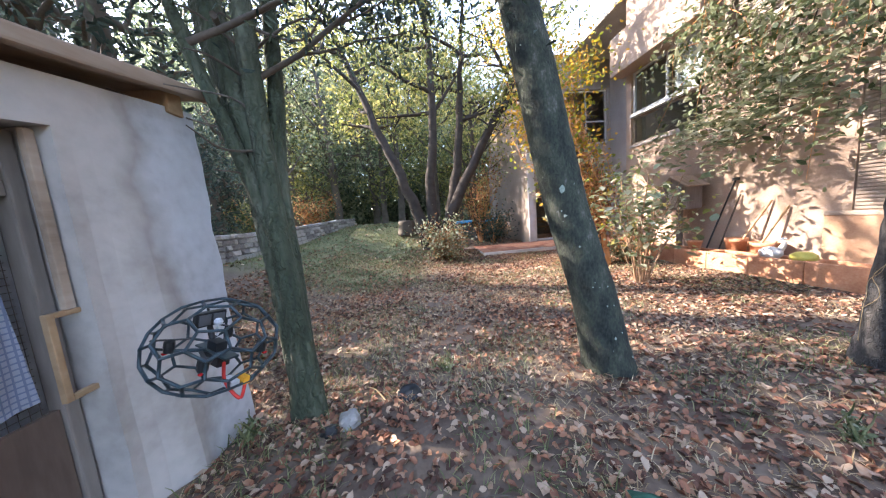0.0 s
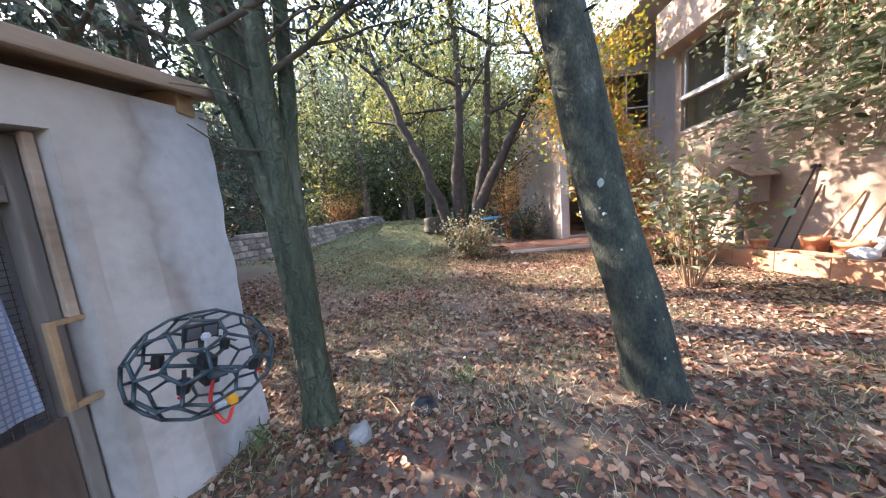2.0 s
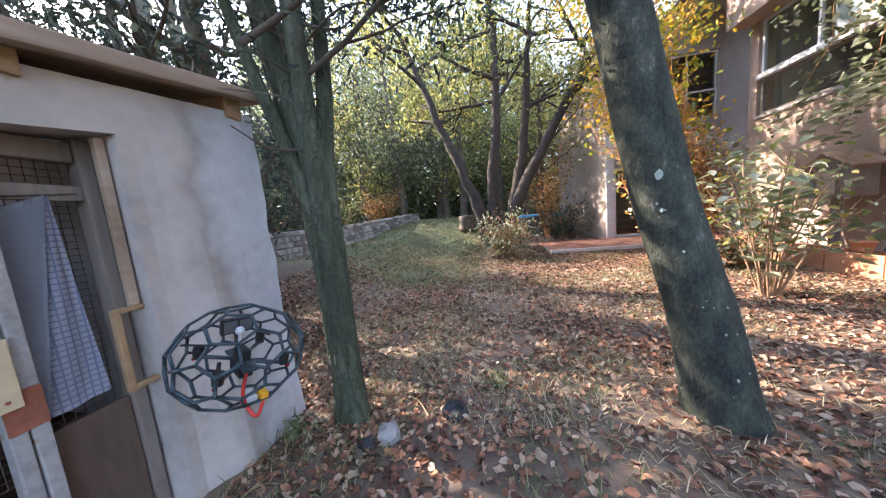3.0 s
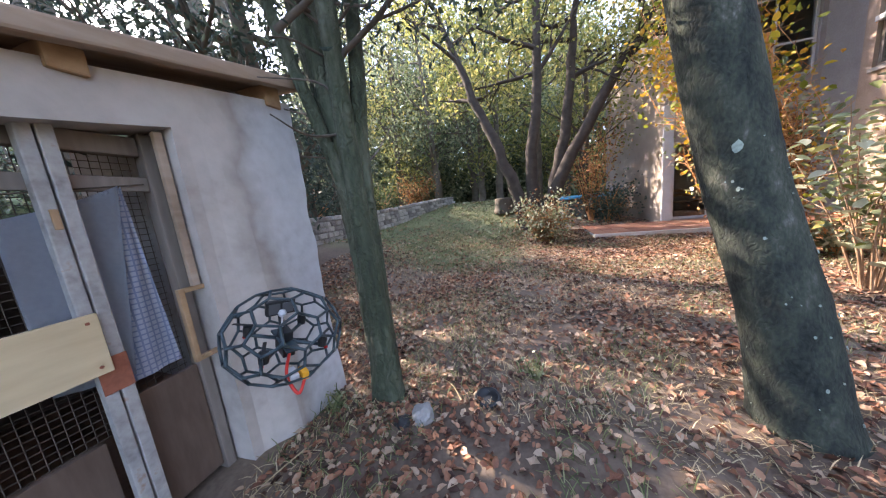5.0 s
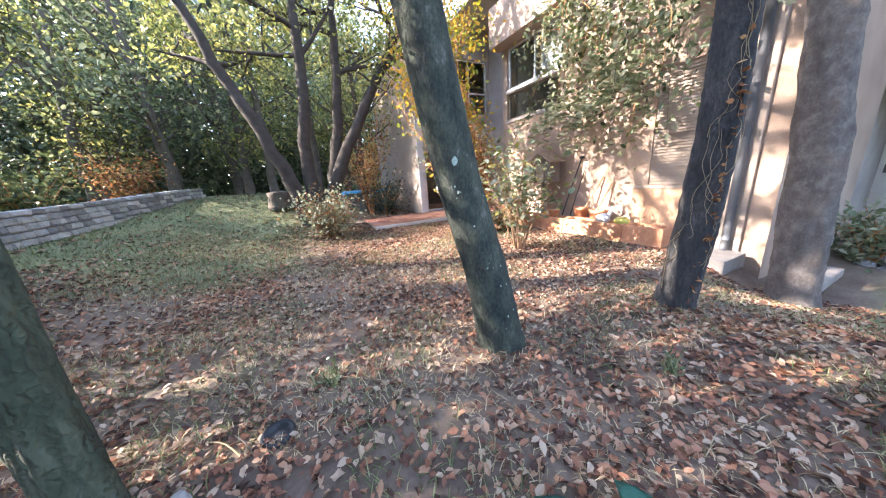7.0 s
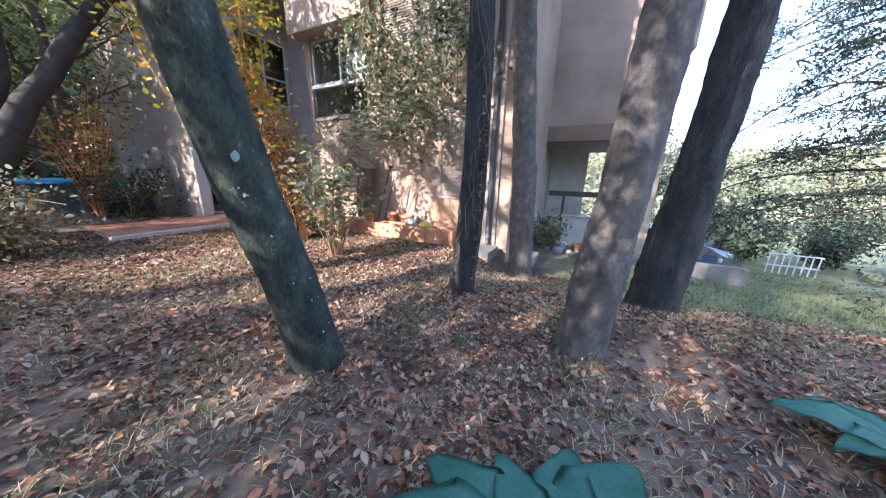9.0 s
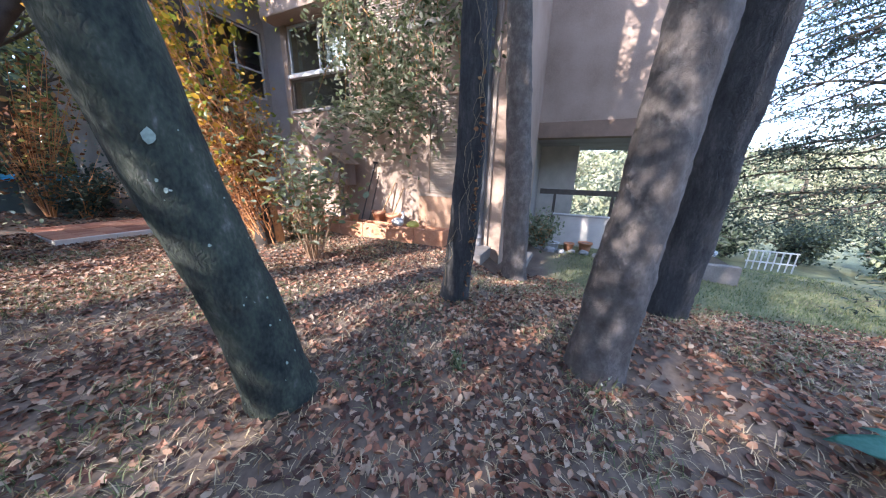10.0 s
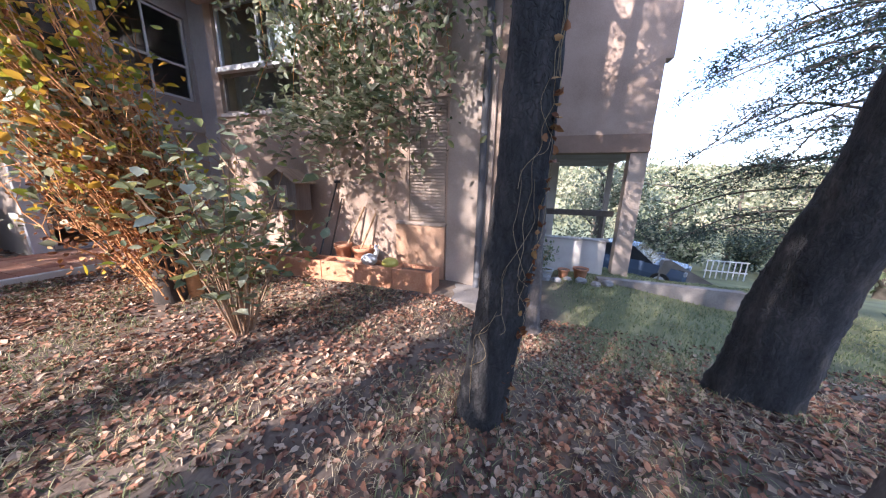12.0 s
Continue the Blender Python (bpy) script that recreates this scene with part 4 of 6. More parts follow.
def build_bird_house():
    b = thing("bird_house", (5.42, 5.05, -0.06), "small weathered wooden house-shaped box on a post by the wall", "birdhouse")
    part("post", boxed((-0.04, -0.04, 0), (0.04, 0.04, 1.1), 0.006), WOOD_FRAME, b)
    part("body", boxed((-0.16, -0.3, 1.1), (0.16, 0.3, 1.55), 0.006), WOOD_FRAME, b)
    part("door", boxed((-0.175, -0.12, 1.14), (-0.16, 0.1, 1.5), 0.004), PLASTER_PALE, b, "pale little door panel")
    for s in (-1, 1):
        r = bmesh.new()
        box(r, (-0.24, 0, 0), (0.24, 0.44, 0.025), 0.004)
        o = part("roof_board", r, WOOD_OLD, b)
        o.matrix_basis = pose(0, 0, 1.76, 0, 0, 0 if s > 0 else 180) @ pose(0, -0.01, 0, -32)
    g = bmesh.new()
    vs = [g.verts.new(p) for p in ((-0.15, -0.3, 1.55), (-0.15, 0.3, 1.55), (-0.15, 0, 1.74), (0.15, -0.3, 1.55), (0.15, 0.3, 1.55), (0.15, 0, 1.74))]
    for q in ((0, 2, 1), (3, 4, 5), (0, 1, 4, 3), (1, 2, 5, 4), (2, 0, 3, 5)):
        g.faces.new([vs[i] for i in q])
    part("gable", g, WOOD_FRAME, b)


build_bird_house()


def pole(foot, top, r, label, mat, tip=None):
    t = thing("garden_pole", foot, label, "pole")
    d = Vector(top) - Vector(foot)
    tubes("shaft", [([(0, 0, 0), tuple(d * 0.5 + Vector((0, 0.004, 0))), tuple(d)], (r, r))], mat, t, 8)
    if tip:
        part("grip", boxed((-0.02, -0.05, -0.02), (0.02, 0.05, 0.03), 0.008), tip, t).location = d


pole((5.45, 4.62, 0.02), (5.72, 4.3, 1.52), 0.014, "dark tool handle leaning on the facade", BLACK_PLASTIC, BLACK_PLASTIC)
pole((5.46, 4.4, 0.02), (5.72, 4.22, 1.25), 0.013, "dark stick leaning on the facade", TWIG_DARK)
pole((5.44, 4.2, 0.02), (5.72, 3.78, 1.12), 0.016, "pale wooden pole leaning on the facade", WOOD_RAW)
pole((5.44, 3.9, 0.02), (5.72, 3.57, 1.02), 0.016, "pale wooden pole leaning on the facade", WOOD_RAW)

slab = boxed((4.95, 1.55, -0.2), (5.63, 2.28, 0.0), 0.02)
box(slab, (5.74, 0.9, -0.45), (6.9, 1.19, -0.33), 0.02)
tagged(part("paving_slab", slab, DRIVE), "grey-brown concrete slab at the house corner", "paving", "", "structure")

# ---- stone wall ----


def build_stone_wall():
    w = thing("stone_wall", (-3.7, 9, 0), "low pale dry-stone retaining wall beside the grass", "wall", "", "structure")
    w.matrix_basis = pose(0, 0, 0)
    rng = random.Random(4)
    pts = spline([(-4.3, 1.2, 0), (-3.95, 4.5, 0), (-3.85, 8.7, 0), (-3.3, 13.9, 0)], 90)
    top = lambda y: 1.27 + 0.3 * float(smooth((y - 6) / 8))
    core_v, core_f = [], []
    for p in pts:
        zb, zt = float(ground_z(p[0], p[1])) - 0.3, top(p[1]) - 0.05
        core_v += [(p[0] + 0.02, p[1], zb), (p[0] + 0.02, p[1], zt), (p[0] - 0.35, p[1], zt), (p[0] - 0.35, p[1], zb)]
    for i in range(len(pts) - 1):
        a, b = i * 4, i * 4 + 4
        for k in range(4):
            core_f.append((a + k, b + k, b + (k + 1) % 4, a + (k + 1) % 4))
    core_f += [(3, 2, 1, 0), tuple(len(core_v) - 4 + k for k in range(4))]
    raw("core", core_v, core_f, MORTAR, w)
    shapes = []
    for k in range(7):
        bm = bmesh.new()
        bmesh.ops.create_cube(bm, size=1)
        bmesh.ops.bevel(bm, geom=bm.edges[:], offset=0.14, segments=1, affect="EDGES")
        for v in bm.verts:
            v.co += Vector((rng.uniform(-1, 1), rng.uniform(-1, 1), rng.uniform(-1, 1))) * 0.05
        me = bpy.data.meshes.new("stone")
        bm.to_mesh(me)
        bm.free()
        me.materials.append(STONE_WALL)
        shapes.append(me)
    ys = pts[:, 1]
    count = 0
    course = [0.0, 0.12, 0.23, 0.36, 0.48]
    for c in range(5):
        y = 3.3 + rng.uniform(0, 0.2)
        while y < 13.8 and count < 300:
            ln = rng.uniform(0.14, 0.32) * (1.0 if y < 8 else 1.5)
            x = float(np.interp(y + ln / 2, ys, pts[:, 0]))
            zt = top(y) - course[c]
            if zt > float(ground_z(x + 0.1, y)) - 0.05:
                ob = new("stone", rng.choice(shapes))
                ob.parent = w
                dx = float(np.interp(y + ln, ys, pts[:, 0]) - np.interp(y, ys, pts[:, 0]))
                ob.matrix_basis = pose(x - 0.04, y + ln / 2, zt - 0.055, 0, 0, -math.degrees(math.atan2(dx, ln))) @ Matrix.Diagonal((0.2 + 0.03 * rng.random(), ln - 0.015, 0.108 if c else 0.09, 1))
                count += 1
            y += ln
    return w

# ---- near trees ----


def near_trunk(name, path, radii, bark, label, seg=40, rough=0.1, flute=0.0, n=110, root_flare=0.35):
    """A close trunk with bark relief; returns its thing."""
    p = spline(path, n)
    z0 = float(ground_z(p[0][0], p[0][1]))
    t = thing(name, (p[0][0], p[0][1], z0), label, "tree")
    t.matrix_basis = pose(0, 0, 0)
    r = np.interp(np.linspace(0, 1, n), np.linspace(0, 1, len(radii)), radii)
    h = p[:, 2] - p[0][2]
    r = r * (1 + root_flare * np.exp(-np.clip(h, 0, 9) / 0.16))
    v, f = tube_data(p, r, seg, rough, 0, flute)
    raw("trunk", v, f, bark, t, "", True)
    return t, p, r


def crown(t, rng, starts, length, radius, leaf, bark, per, size, depth=2, flat=0.3, narrow=1.0, puff=0.3, up=0.15):
    """Limbs from the given (start, direction) pairs and their leaves, under the tree t."""
    tips = []
    for s, d in starts:
        runs = []
        grow(rng, s, d, length * rng.uniform(0.8, 1.15), radius, depth, runs, tips, up=up)
        tubes("limb", runs, bark, t, 6)
    leaf_mesh("crown", blobs(rng, tips, (puff, puff, puff * 0.8), per), size, leaf, t, int(rng.integers(1, 9999)), flat, narrow)


def ring_starts(rng, p, z_from, k):
    """k limb starts round the upper part of a trunk's path p."""
    idx = [i for i in range(len(p)) if p[i][2] > z_from]
    out = []
    for j in range(k):
        a = rng.uniform(0, 2 * math.pi)
        out.append((p[idx[int((j + 0.5) / k * len(idx))]], (math.cos(a), math.sin(a), rng.uniform(0.0, 0.6))))
    return out


def cypress_by_shed():
    """The fused many-stemmed trunk at the shed's corner, with dead twigs and dark foliage."""
    rng = np.random.default_rng(3)
    t, p, r = near_trunk("cypress_tree", [(-0.76, 1.57, -0.08), (-0.81, 1.65, 0.6), (-0.9, 1.74, 1.3), (-1.02, 1.78, 2.0), (-1.2, 1.78, 3.2), (-1.3, 1.75, 5.2)], (0.095, 0.095, 0.1, 0.095, 0.08, 0.05), BARK_GREEN,
                         "cypress with fused green-stained trunks and dead twigs", rough=0.13, flute=0.14)
    for path, rad in (([(-0.77, 1.56, 0.0), (-0.8, 1.63, 0.7), (-0.87, 1.7, 1.4), (-0.9, 1.73, 2.1), (-0.88, 1.7, 3.4), (-0.83, 1.65, 5.0)], (0.08, 0.07, 0.07, 0.065, 0.05, 0.03)),
                      ([(-0.77, 1.61, 0.0), (-0.8, 1.7, 0.9), (-0.86, 1.8, 1.6), (-0.8, 1.84, 2.4), (-0.74, 1.9, 4.2)], (0.07, 0.06, 0.06, 0.05, 0.03)),
                      ([(-0.88, 1.7, 1.15), (-0.97, 1.66, 1.6), (-1.04, 1.64, 1.9), (-1.2, 1.6, 2.5), (-1.4, 1.5, 3.6)], (0.045, 0.045, 0.04, 0.035, 0.015))):
        v, f = tube_data(spline(path, 70), rad, 24, 0.1)
        raw("stem", v, f, BARK_GREEN, t, "", True)
    for k in range(26):
        z = rng.uniform(1.5, 3.4)
        a = rng.uniform(0, 2 * math.pi)
        s = np.array([-0.92, 1.76, z])
        e = s + np.array([math.cos(a), math.sin(a), rng.uniform(-0.1, 0.7)]) * rng.uniform(0.3, 0.9)
        m = (s + e) / 2 + rng.normal(size=3) * 0.08
        tubes("dead_twig", [(spline([s, m, e], 10), (0.011, 0.003))], TWIG_DARK if k % 3 else BARK_GREY, t, 5)
    starts = [((-1.05 + 0.3 * rng.normal(), 1.6 + 0.15 * rng.normal(), z), (math.cos(a), math.sin(a), 0.35)) for z, a in zip(np.linspace(2.0, 6.0, 26), rng.uniform(0, 6.28, 26))]
    crown(t, rng, starts, 1.6, 0.02, LEAF_DARK, TWIG_DARK, 46, 0.06, 1, 0.1, 0.5, 0.26)


def leaning_tree():
    rng = np.random.default_rng(5)
    t, p, r = near_trunk("leaning_tree", [(1.49, 1.71, -0.15), (1.465, 1.735, 0.1), (1.4, 1.8, 0.6), (1.27, 1.88, 1.2), (1.17, 1.94, 1.8), (1.08, 2.0, 2.4), (0.85, 2.1, 4.0), (0.7, 2.15, 7.0)], (0.2, 0.175, 0.163, 0.154, 0.158, 0.155, 0.13, 0.06), BARK_MOSS,
                         "leaning tree with dark mossy bark and pale lichen spots", rough=0.055, root_flare=0.16)
    spots = [(0.62, 0.0, 0.02)] + [(rng.uniform(0.08, 0.75), rng.uniform(-1.4, 1.4), 0.0018 + 0.007 * rng.random() ** 3) for _ in range(46)]
    lich = Vector((1.22, 1.79, 1.4))
    for k, (u, a, s) in enumerate(spots):
        i = int(u * 60) + 8
        c = Vector(p[i])
        d = Vector((math.cos(-1.9 + a), math.sin(-1.9 + a), 0.2)).normalized()
        if k == 0:
            i = min(range(len(p)), key=lambda j: abs(p[j][2] - lich.z))
            c = Vector(p[i])
            d = Vector((0.0 - c.x + 0.35, 0.1 - c.y, 0)).normalized()
        bm = bmesh.new()
        bmesh.ops.create_circle(bm, cap_ends=True, segments=9, radius=s)
        for v in bm.verts:
            v.co *= 1 + 0.35 * noise.noise(v.co * 90 + Vector((k, 0, 0)))
            v.co.y *= 1.4
        ext = bmesh.ops.extrude_face_region(bm, geom=bm.faces[:])
        for v in ext["geom"]:
            if isinstance(v, bmesh.types.BMVert):
                v.co.z += 0.004
        o = part("lichen", bm, LICHEN, t, "pale lichen spot" if k == 0 else "")
        o.matrix_basis = Matrix.Translation(c + d * (r[i] * 1.01)) @ d.to_track_quat("Z", "Y").to_matrix().to_4x4()
    crown(t, rng, ring_starts(rng, p, 4.0, 9), 2.4, 0.06, LEAF_GREEN, BARK_MOSS, 12, 0.1, 2)


def creeper_tree():
    """The straight dark trunk with dry creeper stems and curled leaves."""
    rng = np.random.default_rng(8)
    t, p, r = near_trunk("creeper_tree", [(3.23, 1.33, -0.12), (3.2, 1.26, 0.6), (3.14, 1.19, 1.4), (3.07, 1.17, 2.4), (3.02, 1.16, 3.4), (2.95, 1.15, 6.5)], (0.15, 0.14, 0.128, 0.118, 0.11, 0.08), BARK_DARK,
                         "straight dark-barked tree with dry creeper stems", rough=0.13, root_flare=0.25)

    def on(z, a, lift=0.006):
        i = int(np.argmin(np.abs(p[:, 2] - z)))
        return p[i] + np.array([math.cos(a), math.sin(a), 0]) * (r[i] * 1.04 + lift)
    face = math.atan2(1.0 - 1.22, 1.5 - 3.15)
    for k in range(16):
        a = face + rng.uniform(-1.3, 1.3)
        z = rng.uniform(0.0, 2.6)
        pts = []
        for s in range(9):
            pts.append(on(z, a, 0.003))
            z += rng.uniform(0.04, 0.13)
            a += rng.normal() * 0.26
        tubes("creeper_stem", [(spline(pts, 26), (0.0018, 0.001))], STRAW, t, 5)
    curls = np.array([on(z, face + 0.75 + rng.normal() * 0.12, 0.02) for z in rng.uniform(0.1, 2.3, 60)])
    leaf_mesh("dry_leaves", curls, 0.046, LEAF_RUST, t, 4, 0.0, 1.4, "curled dry creeper leaves")
    crown(t, rng, ring_starts(rng, p, 4.2, 8), 2.0, 0.05, LEAF_GREEN, BARK_DARK, 10, 0.1, 2)


def pine_pair():
    rng = np.random.default_rng(12)
    for name, path, rad, bark, label, seed in (
            ("pine_tree", [(2.56, 0.0, -0.1), (2.55, -0.05, 0.7), (2.56, -0.11, 1.4), (2.56, -0.17, 2.4), (2.54, -0.26, 3.6), (2.45, -0.5, 7.5)], (0.18, 0.168, 0.145, 0.143, 0.14, 0.09), BARK_GREY, "grey pine trunk with flaking plated bark", 21),
            ("pine_tree", [(4.36, -0.78, -0.45), (4.26, -0.85, 0.7), (4.04, -0.87, 1.7), (3.83, -0.91, 3.2), (3.7, -0.95, 4.4), (3.5, -1.1, 8)], (0.28, 0.235, 0.188, 0.155, 0.14, 0.09), BARK_DARK, "smooth dark grey pine trunk on the lawn edge", 22),
            ("pine_tree", [(5.44, 1.05, -0.5), (5.43, 1.09, 0.5), (5.39, 1.14, 1.5), (5.33, 1.26, 3.0), (5.27, 1.34, 4.6), (5.0, 1.2, 9)], (0.215, 0.21, 0.2, 0.18, 0.165, 0.1), BARK_GREY, "sun-flecked grey pine trunk beside the house corner", 23)):
        t, p, r = near_trunk(name, path, rad, bark, label, rough=0.12, n=150, root_flare=0.18)
        rng = np.random.default_rng(seed)
        crown(t, rng, ring_starts(rng, p, 5.2, 9), 2.6, 0.06, LEAF_DARK, BARK_GREY, 14, 0.11, 2, 0.1, 0.35, 0.3)


cypress_by_shed()
leaning_tree()
creeper_tree()
pine_pair()

# ---- middle distance ----


def forked_tree():
    """The many-stemmed tree in the middle, its stems fanning out."""
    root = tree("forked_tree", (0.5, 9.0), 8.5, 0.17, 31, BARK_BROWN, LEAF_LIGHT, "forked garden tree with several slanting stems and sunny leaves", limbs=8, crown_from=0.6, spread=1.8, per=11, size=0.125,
                stems=[[(0, 0, 0), (0.0, 0, 2.0), (0.25, 0, 4.5), (0.3, 0.2, 8)], [(-0.2, 0, 0), (-0.8, 0, 2.2), (-1.6, 0.1, 4.2), (-2.6, 0.3, 7)], [(0.2, 0, 0), (0.9, 0, 1.8), (2.4, 0.1, 4.4), (3.9, 0, 6.6)], [(0.3, 0.2, 0), (1.0, 0.4, 3), (1.4, 0.5, 7)]], puff=0.45)
    return root


forked_tree()
stump = lathe([(0.4, 0), (0.36, 0.12), (0.31, 0.4), (0.33, 0.52), (0.28, 0.56)], 20)
for v in stump.verts:
    v.co += v.co.normalized() * 0.05 * noise.noise(v.co * 5)
stump_ob = part("tree_stump", stump, BARK_FAR, None, "", True)
stump_ob.matrix_basis = pose(-0.5, 10.6, float(ground_z(-0.5, 10.6)) - 0.04)
tagged(stump_ob, "broad dark brown tree stump on the grass", "stump")


def shrub(name, at, r, h, seed, leaf, label, stems=14, per=40, size=0.07, stem_mat=TWIG, flat=0.4, low=0.25, narrow=1.2, group="", mid_leaf=None):
    rng = np.random.default_rng(seed)
    z0 = float(ground_z(*at)) - 0.03
    t = thing(name, (at[0], at[1], z0), label, "shrub", group)
    tips = []
    for k in range(stems):
        a = rng.uniform(0, 2 * math.pi)
        d = rng.uniform(0.3, 1.0) * r
        top = np.array([math.cos(a) * d, math.sin(a) * d, h * rng.uniform(0.6, 1.05)])
        path = spline([(math.cos(a) * 0.06, math.sin(a) * 0.06, 0), top * np.array([0.4, 0.4, 0.5]) + rng.normal(size=3) * 0.05, top], 12)
        runs = [(path, (0.012, 0.004))]
        for j in range(3):
            i = rng.integers(5, 11)
            e = path[i] + rng.normal(size=3) * 0.18 * r / 0.6 + np.array([0, 0, 0.08])
            runs.append(([path[i], (path[i] + e) / 2 + rng.normal(size=3) * 0.02, e], (0.006, 0.002)))
            tips.append(e)
        tubes("stem", runs, stem_mat, t, 5)
        tips.extend(path[int(12 * low):])
    leaf_mesh("leaves", blobs(rng, tips, 0.09 * r / 0.6, max(1, per // 10)), size, leaf, t, seed + 3, flat, narrow)
    if mid_leaf:
        leaf_mesh("leaves", blobs(rng, tips, 0.1 * r / 0.6, max(1, per // 20)), size * 0.8, mid_leaf, t, seed + 4, flat, narrow)
    return t


shrub("flowering_shrub", (3.43, 3.72), 0.78, 1.7, 41, LEAF_PALE, "leafy pale-green shrub with reddish bare stems", stems=20, per=22, size=0.125, low=0.5, flat=0.6, stem_mat=TWIG_SOFT, mid_leaf=LEAF_LIGHT)
shrub("garden_shrub", (0.7, 7.7), 0.95, 1.0, 42, LEAF_PALE, "low brown and green shrub under the forked tree", stems=34, per=40, size=0.075, stem_mat=TWIG_SOFT, mid_leaf=LEAF_RUST)
shrub("garden_shrub", (4.4, 5.2), 0.5, 0.6, 43, LEAF_PALE, "low pale shrub by the twiggy tree", stems=14, per=30, size=0.08)
shrub("garden_shrub", (3.1, 11.3), 0.9, 1.3, 44, LEAF_DARK, "dark green shrub before the pool", stems=18, per=80, size=0.09)
shrub("garden_shrub", (2.7, 12.0), 1.3, 3.6, 49, LEAF_RUST, "tall russet shrub beside the rear wing", stem_mat=TWIG, stems=26, per=30, size=0.1, mid_leaf=LEAF_LIGHT)
shrub("garden_shrub", (-5.0, 9.0), 1.2, 1.4, 45, LEAF_GREEN, "wild shrub behind the stone wall", stems=20, per=90, size=0.1)
shrub("garden_shrub", (-5.2, 5.6), 1.1, 1.4, 46, LEAF_DARK, "dark shrub behind the stone wall", stems=20, per=90, size=0.1)
shrub("garden_shrub", (-4.9, 13.0), 1.2, 1.5, 47, LEAF_RUST, "russet shrub behind the stone wall", stem_mat=TWIG_SOFT, stems=18, per=60, size=0.1, mid_leaf=LEAF_GREEN)
shrub("garden_shrub", (8.6, 0.9), 0.7, 1.0, 48, LEAF_PALE, "leafy shrub growing at the passage", stems=16, per=50, size=0.1)


for at, h, r in (((22.4, -6.2), 2.5, 1.6), ((23.0, -9.0), 2.7, 1.7), ((22.6, -12.0), 2.5, 1.6), ((21.4, -14.6), 2.6, 1.7)):
    shrub("hedge_shrub", at, r, h, int(480 + 10 * h - at[1]), LEAF_DARK, "dense dark green shrub behind the railing", stems=34, per=70, size=0.16, stem_mat=TWIG_DARK, group="hedge shrubs", mid_leaf=LEAF_WOOD)


for k, (at, r) in enumerate((((-1.08, 1.38), 0.075), ((0.18, 1.95), 0.06), ((2.15, 0.86), 0.07), ((2.38, -0.05), 0.06))):
    shrub("weed_clump", at, r, r * 0.8, 610 + k, LEAF_PALE, "small clump of green weeds among fallen leaves", stems=7, per=10, size=0.028, stem_mat=GRASS, group="weeds", low=0.3)


def twiggy_tree():
    """The tree by the terrace wrapped in orange-brown climber twigs with yellow leaves."""
    rng = np.random.default_rng(51)
    at = np.array([3.74, 5.33])
    t = thing("twiggy_tree", (*at, 0), "tree wrapped in orange-brown climber twigs with yellow leaves", "tree")
    trunk = spline([(0, 0, -0.1), (0.02, 0.05, 0.6), (-0.12, 0.35, 2.0), (-0.3, 0.85, 3.6), (-0.5, 1.7, 6.5)], 60)
    v, f = tube_data(trunk, (0.17, 0.14, 0.14, 0.12, 0.06), 26, 0.1)
    raw("trunk", v, f, BARK_BROWN, t, "", True)
    v, f = tube_data(spline([(0.2, -0.12, -0.05), (0.18, -0.05, 0.5), (0.2, 0.35, 1.6), (0.3, 0.9, 3.4)], 30), (0.09, 0.07, 0.06, 0.03), 14, 0.1)
    raw("trunk", v, f, TWIG, t, "", True)
    tips, low = [], []
    for k in range(150):
        a = rng.uniform(0, 2 * math.pi)
        r0, r1 = rng.uniform(0.05, 0.25), rng.uniform(0.15, 0.75)
        z0, z1 = rng.uniform(0.0, 1.6), rng.uniform(1.6, 4.8)
        s = np.array([math.cos(a) * r0, math.sin(a) * r0, z0])
        e = np.array([math.cos(a) * r1 - 0.16 * z1, math.sin(a) * r1 + 0.3 * z1, z1])
        m = s * 0.55 + e * 0.45 + np.array([math.cos(a), math.sin(a), 0]) * rng.uniform(0, 0.2) + rng.normal(size=3) * 0.05
        path = spline([s, m, e], 12)
        path[2:] += np.cumsum(rng.normal(size=(10, 3)) * 0.05, axis=0)
        runs = [(path, (rng.uniform(0.005, 0.013), 0.003))]
        for j in range(6):
            i = rng.integers(3, 12)
            q = path[i] + rng.normal(size=3) * 0.2 + np.array([0, 0, 0.1])
            runs.append(([path[i], q], (0.004, 0.0015)))
            tips.append(q)
        tubes("twig", runs, TWIG, t, 5)
        tips.extend(path[5:])
        low.extend(path[1:6])
    tips = np.array(tips)
    pick = tips[rng.random(len(tips)) < np.clip((tips[:, 2] - 0.9) / 3.2, 0.05, 0.8)]
    leaf_mesh("leaves", blobs(rng, pick, 0.08, 3), 0.095, LEAF_YELLOW, t, 7, 0.3, 1.3, "yellow autumn leaves")
    pick = tips[(rng.random(len(tips)) < 0.5) & (tips[:, 2] < 2.4)]
    leaf_mesh("leaves", blobs(rng, pick, 0.1, 2), 0.085, LEAF_PALE, t, 8, 0.3, 1.3)
    leaf_mesh("dry_leaves", blobs(rng, np.array(low), 0.14, 7), 0.05, LEAF_RUST, t, 9, 0.1, 1.2, "shrivelled rusty leaves")
    crown(t, rng, ring_starts(rng, trunk + 0, 3.6, 6), 1.0, 0.02, LEAF_YELLOW, TWIG, 12, 0.08, 1, 0.3, 1.2, 0.3)


twiggy_tree()


